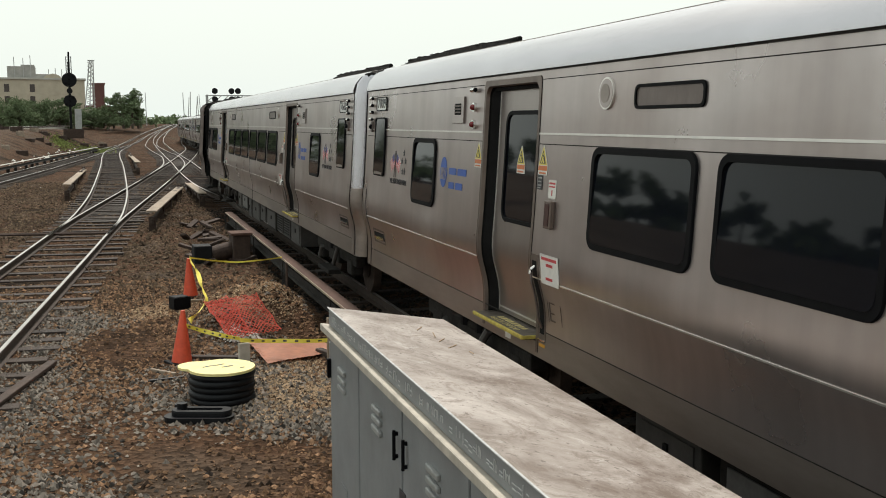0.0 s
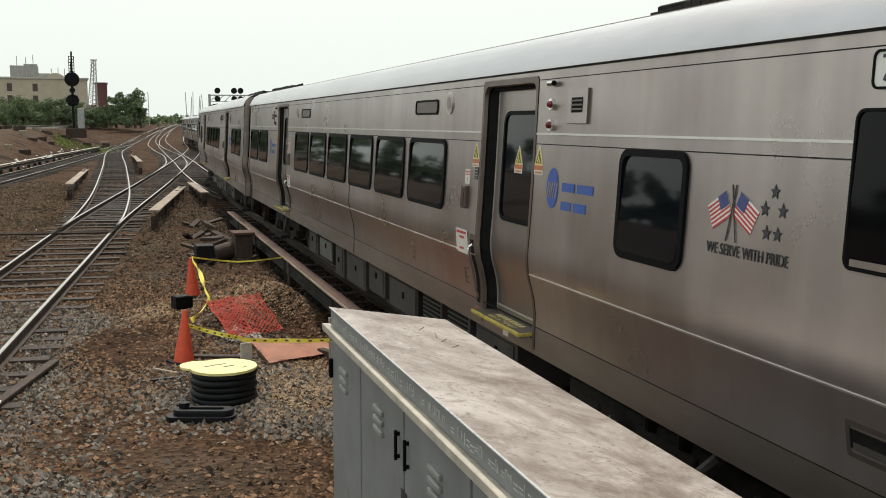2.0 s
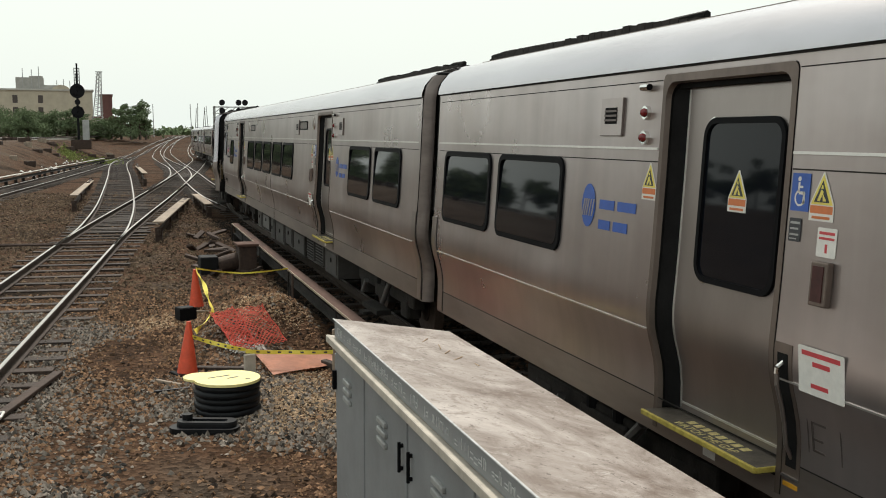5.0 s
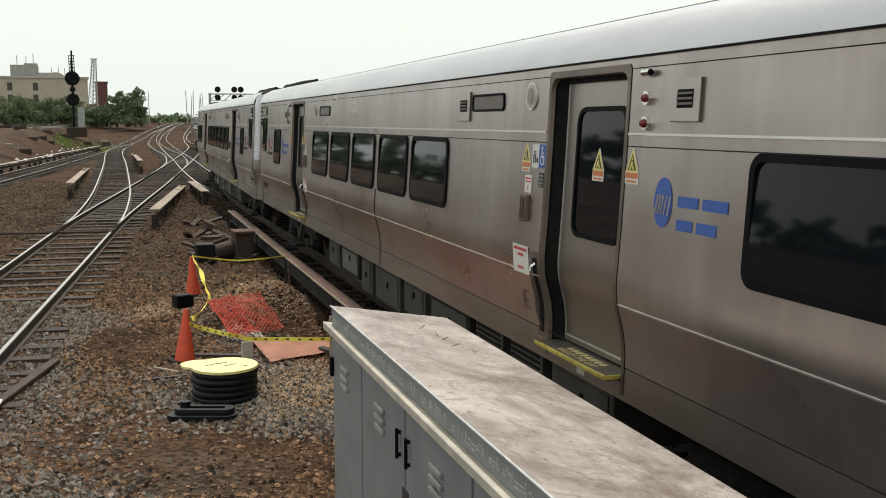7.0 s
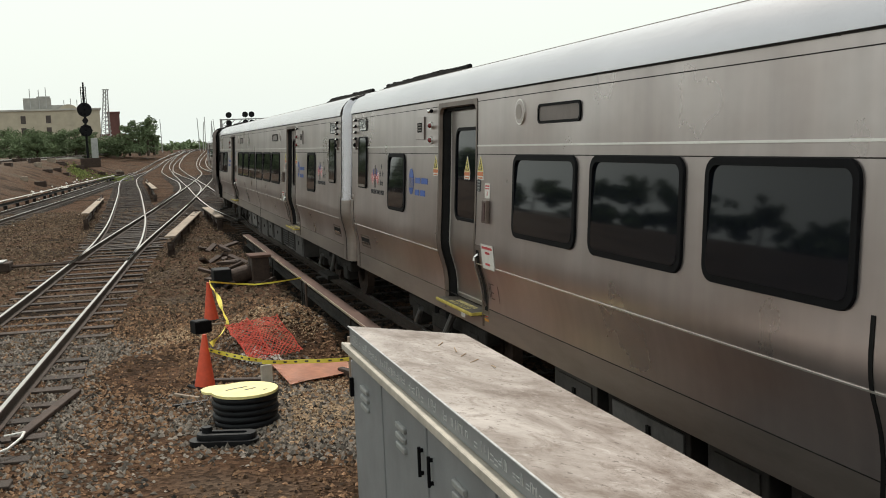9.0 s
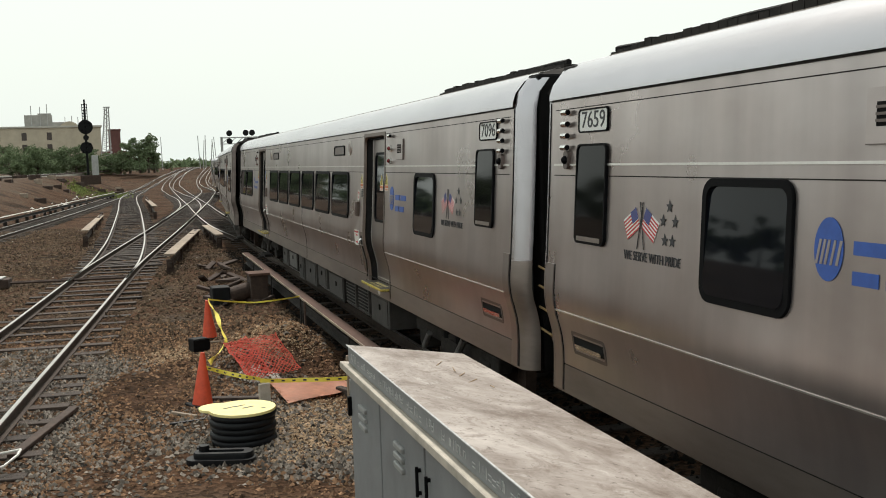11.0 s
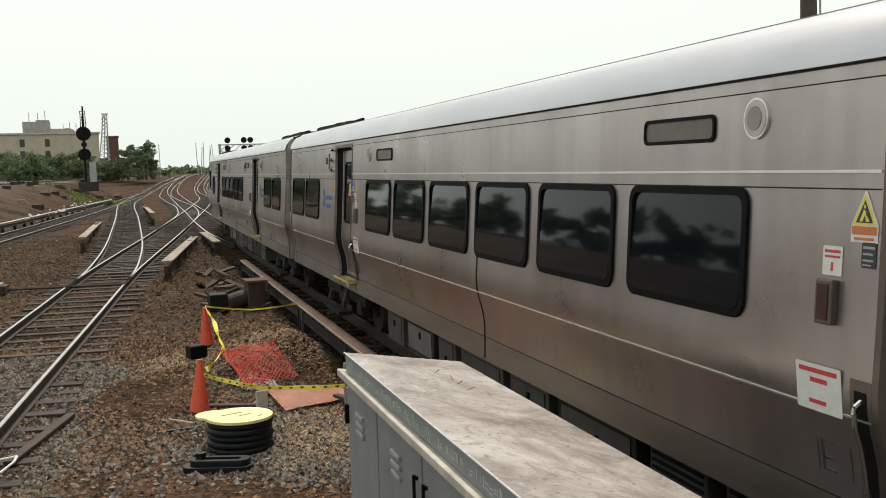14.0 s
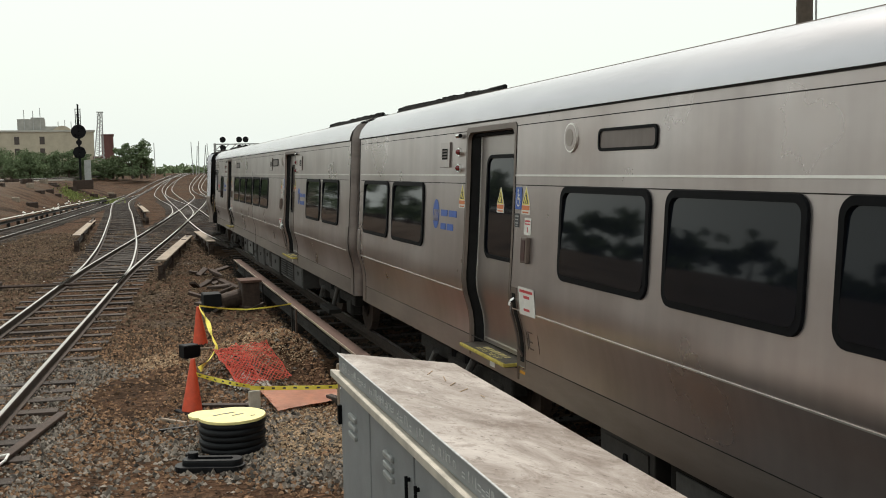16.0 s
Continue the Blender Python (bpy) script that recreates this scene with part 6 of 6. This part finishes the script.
def lattice_tower():
    p = yaw_place(18.78, 300, 0)
    g = tagged(group("lattice_tower", Matrix.Translation(p) @ pose(0, 0, 0, 0, 0, 18.8)), "grey steel lattice communications tower", "lattice tower")
    for x in (-1.0, 0.0, 1.0):
        b = bmesh.new()
        add_rod(b, (x * 1.3 - 0.5, 0, 6), (x * 0.45 + 0.4, 0, 20.0), 0.16, 5)
        part("leg", b, GALV, g)
    b = bmesh.new()
    for k in range(12):
        z = 6.5 + k * 1.1
        w = 1.25 - 0.06 * k
        add_rod(b, (-w, 0, z), (w, 0, z + 1.0), 0.11, 5)
        add_rod(b, (-w, 0, z + 0.9), (w, 0, z), 0.10, 5)
    part("lattice", b, GALV, g)
    part("base_hut", boxed(-1.9, 1.4, -1, 1, -0.8, 6.6), BUFF, g)
    part("top_arm", boxed(-0.6, 1.2, -0.1, 0.1, 19.8, 20.1), GALV, g)


lattice_tower()


def leaf_cloud(bm, centre, rad, n, rng4, size):
    for _ in range(n):
        while True:
            q = Vector((rng4.uniform(-1, 1), rng4.uniform(-1, 1), rng4.uniform(-1, 1)))
            if 0.25 < q.length < 1:
                break
        q = Vector((q.x * rad[0], q.y * rad[1], q.z * rad[2])) + centre
        a = Vector((rng4.uniform(-1, 1), rng4.uniform(-1, 1), rng4.uniform(-1, 1))).normalized() * size * rng4.uniform(0.6, 1.3)
        b = Vector((rng4.uniform(-1, 1), rng4.uniform(-1, 1), rng4.uniform(-1, 1))).normalized() * size * rng4.uniform(0.6, 1.3)
        bm.faces.new([bm.verts.new(p) for p in (q - a, q + b * 0.6, q + a, q - b * 0.6)])


def tree(yaw, dist, base, h, w, seed, lumps=9, leaves=110, size=0.55):
    """Trunk, limbs and a ragged crown of leaf clumps hung along the limbs, with gaps between them."""
    rng4 = random.Random(seed)
    p = yaw_place(yaw, dist, base)
    g = tagged(group("tree", Matrix.Translation(p)), "leafy green deciduous tree on the far bank", "tree", "trees along the skyline")
    b, bm = bmesh.new(), bmesh.new()
    add_cyl(b, 0.28, h * 0.6, pose(0, 0, h * 0.3), 8, 0.12)
    for k in range(lumps):
        a = rng4.uniform(0, 6.28)
        reach = w * 0.55 * rng4.random() ** 0.6
        top = Vector((reach * math.cos(a), reach * math.sin(a), h * rng4.uniform(0.16, 1.0) * (1 - 0.35 * reach / (w * 0.55))))
        add_rod(b, (0, 0, min(top.z * 0.6, h * 0.5)), top, 0.06, 5)
        q = w * rng4.uniform(0.09, 0.20)
        leaf_cloud(bm, top, (q * rng4.uniform(0.9, 1.5), q, q * rng4.uniform(0.45, 0.8)), leaves, rng4, size)
        for j in range(3):
            o = Vector((rng4.gauss(0, q * 0.8), rng4.gauss(0, q * 0.8), rng4.gauss(0, q * 0.55)))
            leaf_cloud(bm, top + o, (q * 0.45, q * 0.45, q * 0.3), leaves // 6, rng4, size)
    part("trunk", b, BARK, g)
    part("crown", bm, HAZYLEAF, g, "uneven green crown")


for yw, dd, hh, ww, sd in ((24.6, 215, 7.0, 8, 1), (23.6, 205, 6.4, 8, 2), (22.7, 210, 5.6, 7, 3), (22.0, 215, 5.6, 7, 4), (21.2, 220, 6.8, 8, 5), (20.4, 215, 6.4, 7, 6), (19.6, 220, 4.6, 6, 7), (18.9, 225, 4.4, 6, 8), (18.2, 220, 4.8, 6, 9),
                           (17.7, 215, 6.0, 6, 10), (17.2, 205, 7.0, 6.4, 11), (16.75, 205, 7.6, 5.6, 12), (16.45, 210, 5.0, 4.5, 13), (25.6, 215, 6.5, 9, 14), (22.3, 190, 4.4, 6, 15), (23.2, 190, 4.6, 6, 16)):
    tree(yw, dd, 1.9, hh * 1.02, ww, sd, 20, 170, 0.20)
for k in range(20):                                 # trees that mirror in the windows
    tree(27.5 + k * 2.5, 150 + 25 * math.sin(k * 1.7), 1.8, 6.5 + 2.2 * math.sin(k * 2.3), 10, 40 + k, 8, 90, 0.7)


def far_woods():
    """Low haze-softened treeline and sheds along the horizon."""
    rng5 = random.Random(9)
    bm = bmesh.new()
    for k in range(240):
        yw = rng5.uniform(10.5, 16.4)
        dd = rng5.uniform(600, 760)
        p = yaw_place(yw, dd, rng5.uniform(0.5, 5.0))
        leaf_cloud(bm, p, (6, 6, 2.6), 16, rng5, 1.6)
    tagged(part("far_woods", bm, HAZYLEAF), "low far treeline on the horizon", "woods", kind="stuff")


far_woods()


def bank_weeds():
    rng6 = random.Random(21)
    bm = bmesh.new()
    for _ in range(1800):
        yw = rng6.choice((rng6.gauss(20.3, 0.3), rng6.gauss(18.9, 0.35), rng6.gauss(18.3, 0.3)))
        dd = rng6.gauss(124, 5)
        p = yaw_place(yw, dd)
        q = TRACK.inverted() @ p
        z = rough(q.y, q.x)
        h = rng6.uniform(0.08, 0.22)
        a = rng6.uniform(0, 6.28)
        d = Vector((math.cos(a), math.sin(a), 0)) * 0.12
        p.z = z
        bm.faces.new([bm.verts.new(v) for v in (p - d, p + d, p + Vector((rng6.uniform(-.1, .1), rng6.uniform(-.1, .1), h)))])
    tagged(part("bank_weeds", bm, GRASS), "yellow green weeds on the bank", "weeds", kind="stuff")


bank_weeds()


def retaining_edge():
    line = smooth_line([(76, -31.0, 2.1), (100, -28.2, 2.1), (140, -23.5, 2.1), (220, -14.5, 2.1), (330, 0, 2.1)], 6)
    tagged(part("bank_wall", sweep(bmesh.new(), line, [(-0.2, -1.0), (0.2, -1.0), (0.2, 0.35), (-0.2, 0.35)]), CONC), "low pale concrete edge of the far line", "wall", kind="structure")


retaining_edge()

# litter, blocks and white bits between the tracks
rng7 = random.Random(31)
for k in range(34):
    s, l = rng7.uniform(80, 150), 0
    l = -20 + (s - 80) * 0.12 + rng7.uniform(-6, 7)
    b = boxed(-0.3, 0.3, -0.4, 0.4, -0.1, rng7.uniform(0.2, 0.5), 0.03)
    tagged(part("rubble_block", b, rng7.choice((IRON, IRON, IRON, PALEWOOD)), None, "", at(s, l, rough(s, l), rng7.uniform(0, 180))), "small dark block dumped beside the tracks", "rubble", "rubble between the tracks")


def stones(name, n, s_rng, l_rng, size, material, label, seed, keep=None):
    """Loose angular ballast stones, too many to count."""
    r = np.random.RandomState(seed)
    base = np.array([(1, 0, 0), (-1, 0, 0), (0, 1, 0), (0, -1, 0), (0, 0, 1), (0, 0, -0.6)], float)
    tri = np.array([(0, 2, 4), (2, 1, 4), (1, 3, 4), (3, 0, 4), (2, 0, 5), (1, 2, 5), (3, 1, 5), (0, 3, 5)])
    V, Fc = [], []
    made = 0
    while made < n:
        s, l = r.uniform(*s_rng), r.uniform(*l_rng)
        if keep and not keep(s, l, r):
            continue
        k = size * (0.38 + 1.0 * r.uniform() ** 1.6) * np.array((1, r.uniform(0.6, 1), r.uniform(0.55, 0.95)))
        v = base * k * r.uniform(0.75, 1.25, (6, 3)) + r.uniform(-0.2, 0.2, (6, 3)) * size
        a = r.uniform(0, 6.28)
        c, d = math.cos(a), math.sin(a)
        v = v @ np.array(((c, d, 0), (-d, c, 0), (0, 0, 1)))
        v += (l, s, rough(s, l) + size * 0.12)
        Fc.append(tri + 6 * made)
        V.append(v)
        made += 1
    me = bpy.data.meshes.new(name)
    me.from_pydata(np.concatenate(V).tolist(), [], np.concatenate(Fc).tolist())
    me.materials.append(material)
    o = new(name, me)
    o.matrix_world = TRACK
    tagged(o, label, "ballast", kind="stuff")


BARE = ((12.0, -5.0, 1.1, 0.9), (11.0, -4.3, 0.9, 0.8), (13.4, -3.0, 0.9, 0.45), (16.6, -5.0, 1.3, 0.5))


def between_rails(s, l):
    """Whether a place lies on the ties of the siding or its branch."""
    for ctrl in (left_ctrl, branch_ctrl):
        for (sa, la, _), (sb, lb, _) in zip(ctrl, ctrl[1:]):
            if sa <= s <= sb and abs(l - la - (lb - la) * (s - sa) / (sb - sa)) < 1.32:
                return True
    return False


def near_field(s, l, r):
    if between_rails(s, l) and r.uniform() > 0.45:
        return False
    for cs, cl, a, b in BARE:
        if math.hypot((s - cs) / a, (l - cl) / b) < 1 and r.uniform() > 0.28:
            return False
    if math.hypot((s - 18.5) / 1.3, (l + 2.9) / 0.85) < 1 and r.uniform() > 0.12:
        return False
    return open_ground(s, l)


def open_ground(s, l):
    return -5.0 - 0.48 * (s - 1.5) < l < -2.0 and not (l > -3.6 and s < 9)


def grey_patch(s, l, r):
    return near_field(s, l, r) and noise.noise(Vector((s * 0.35, l * 0.35, 9.0))) > -0.02 + r.uniform(-0.15, 0.15)


def brown_patch(s, l, r):
    return near_field(s, l, r) and r.uniform() < (0.75 if noise.noise(Vector((s * 0.35, l * 0.35, 9.0))) < 0.05 else 0.35)


stones("brown_ballast", 38000, (7.5, 23), (-12, -1.9), 0.031, STONE, "loose brown ballast stones", 1, brown_patch)
stones("grey_ballast", 34000, (7.5, 22), (-12, -1.9), 0.034, STONEGREY, "loose grey ballast stones", 2, grey_patch)
STONEFAR = mat("dusty_far_ballast", (0.105, 0.074, 0.050), 0.95, 0, 0.2, 9, per_island=0.7, spec=0.1)
stones("far_ballast", 30000, (19, 60), (-17, -1.9), 0.050, STONEFAR, "brown ballast stones further along the tracks", 3,
       lambda s, l, r: math.hypot((s - 18.7) / 1.4, (l + 2.9) / 0.9) > 1 and not (between_rails(s, l) and r.uniform() > 0.40))
stones("mound_soil", 1100, (17.2, 20.2), (-3.9, -2.0), 0.040, STONE, "brown clods on the dug mound", 12,
       lambda s, l, r: math.hypot((s - 18.7) / 1.15, (l + 2.85) / 0.85) < 1 + r.uniform(-0.3, 0.2))
stones("bank_litter", 46, (78, 122), (-13.5, -9.0), 0.16, WHITEBIT, "white litter and rubble along the far third rail", 13,
       lambda s, l, r: abs(l + 12.0 - (s - 80) * 0.075) < 0.8)
# these stones carry the train's shade in their colour
stones("shaded_ballast", 9000, (7, 40), (-1.9, 1.5), 0.05, SHADESTONE, "ballast stones darkened for the shade under the train", 4)
stones("spoil_debris", 12000, (17.0, 21.0), (-5.2, -2.0), 0.0155, STRAW, "pale dry spoil on the dug mound", 5,
       lambda s, l, r: min(math.hypot((s - 18.7) / 1.15, (l + 2.9) / 0.8), math.hypot((s - 18.9) / 0.7, (l + 4.35) / 0.75)) < 1 + r.uniform(-0.4, 0.2))
stones("straw_chips", 5600, (12.2, 14.9), (-3.7, -2.45), 0.019, STRAW, "pale wood chips trodden into the ballast", 8)
stones("white_rubble", 130, (16.35, 16.95), (-3.6, -2.95), 0.045, WHITEBIT, "white rubble under the netting", 9)
stones("white_litter", 70, (9, 60), (-14, -2.2), 0.03, WHITEBIT, "scattered white stones and litter", 6)

motions()
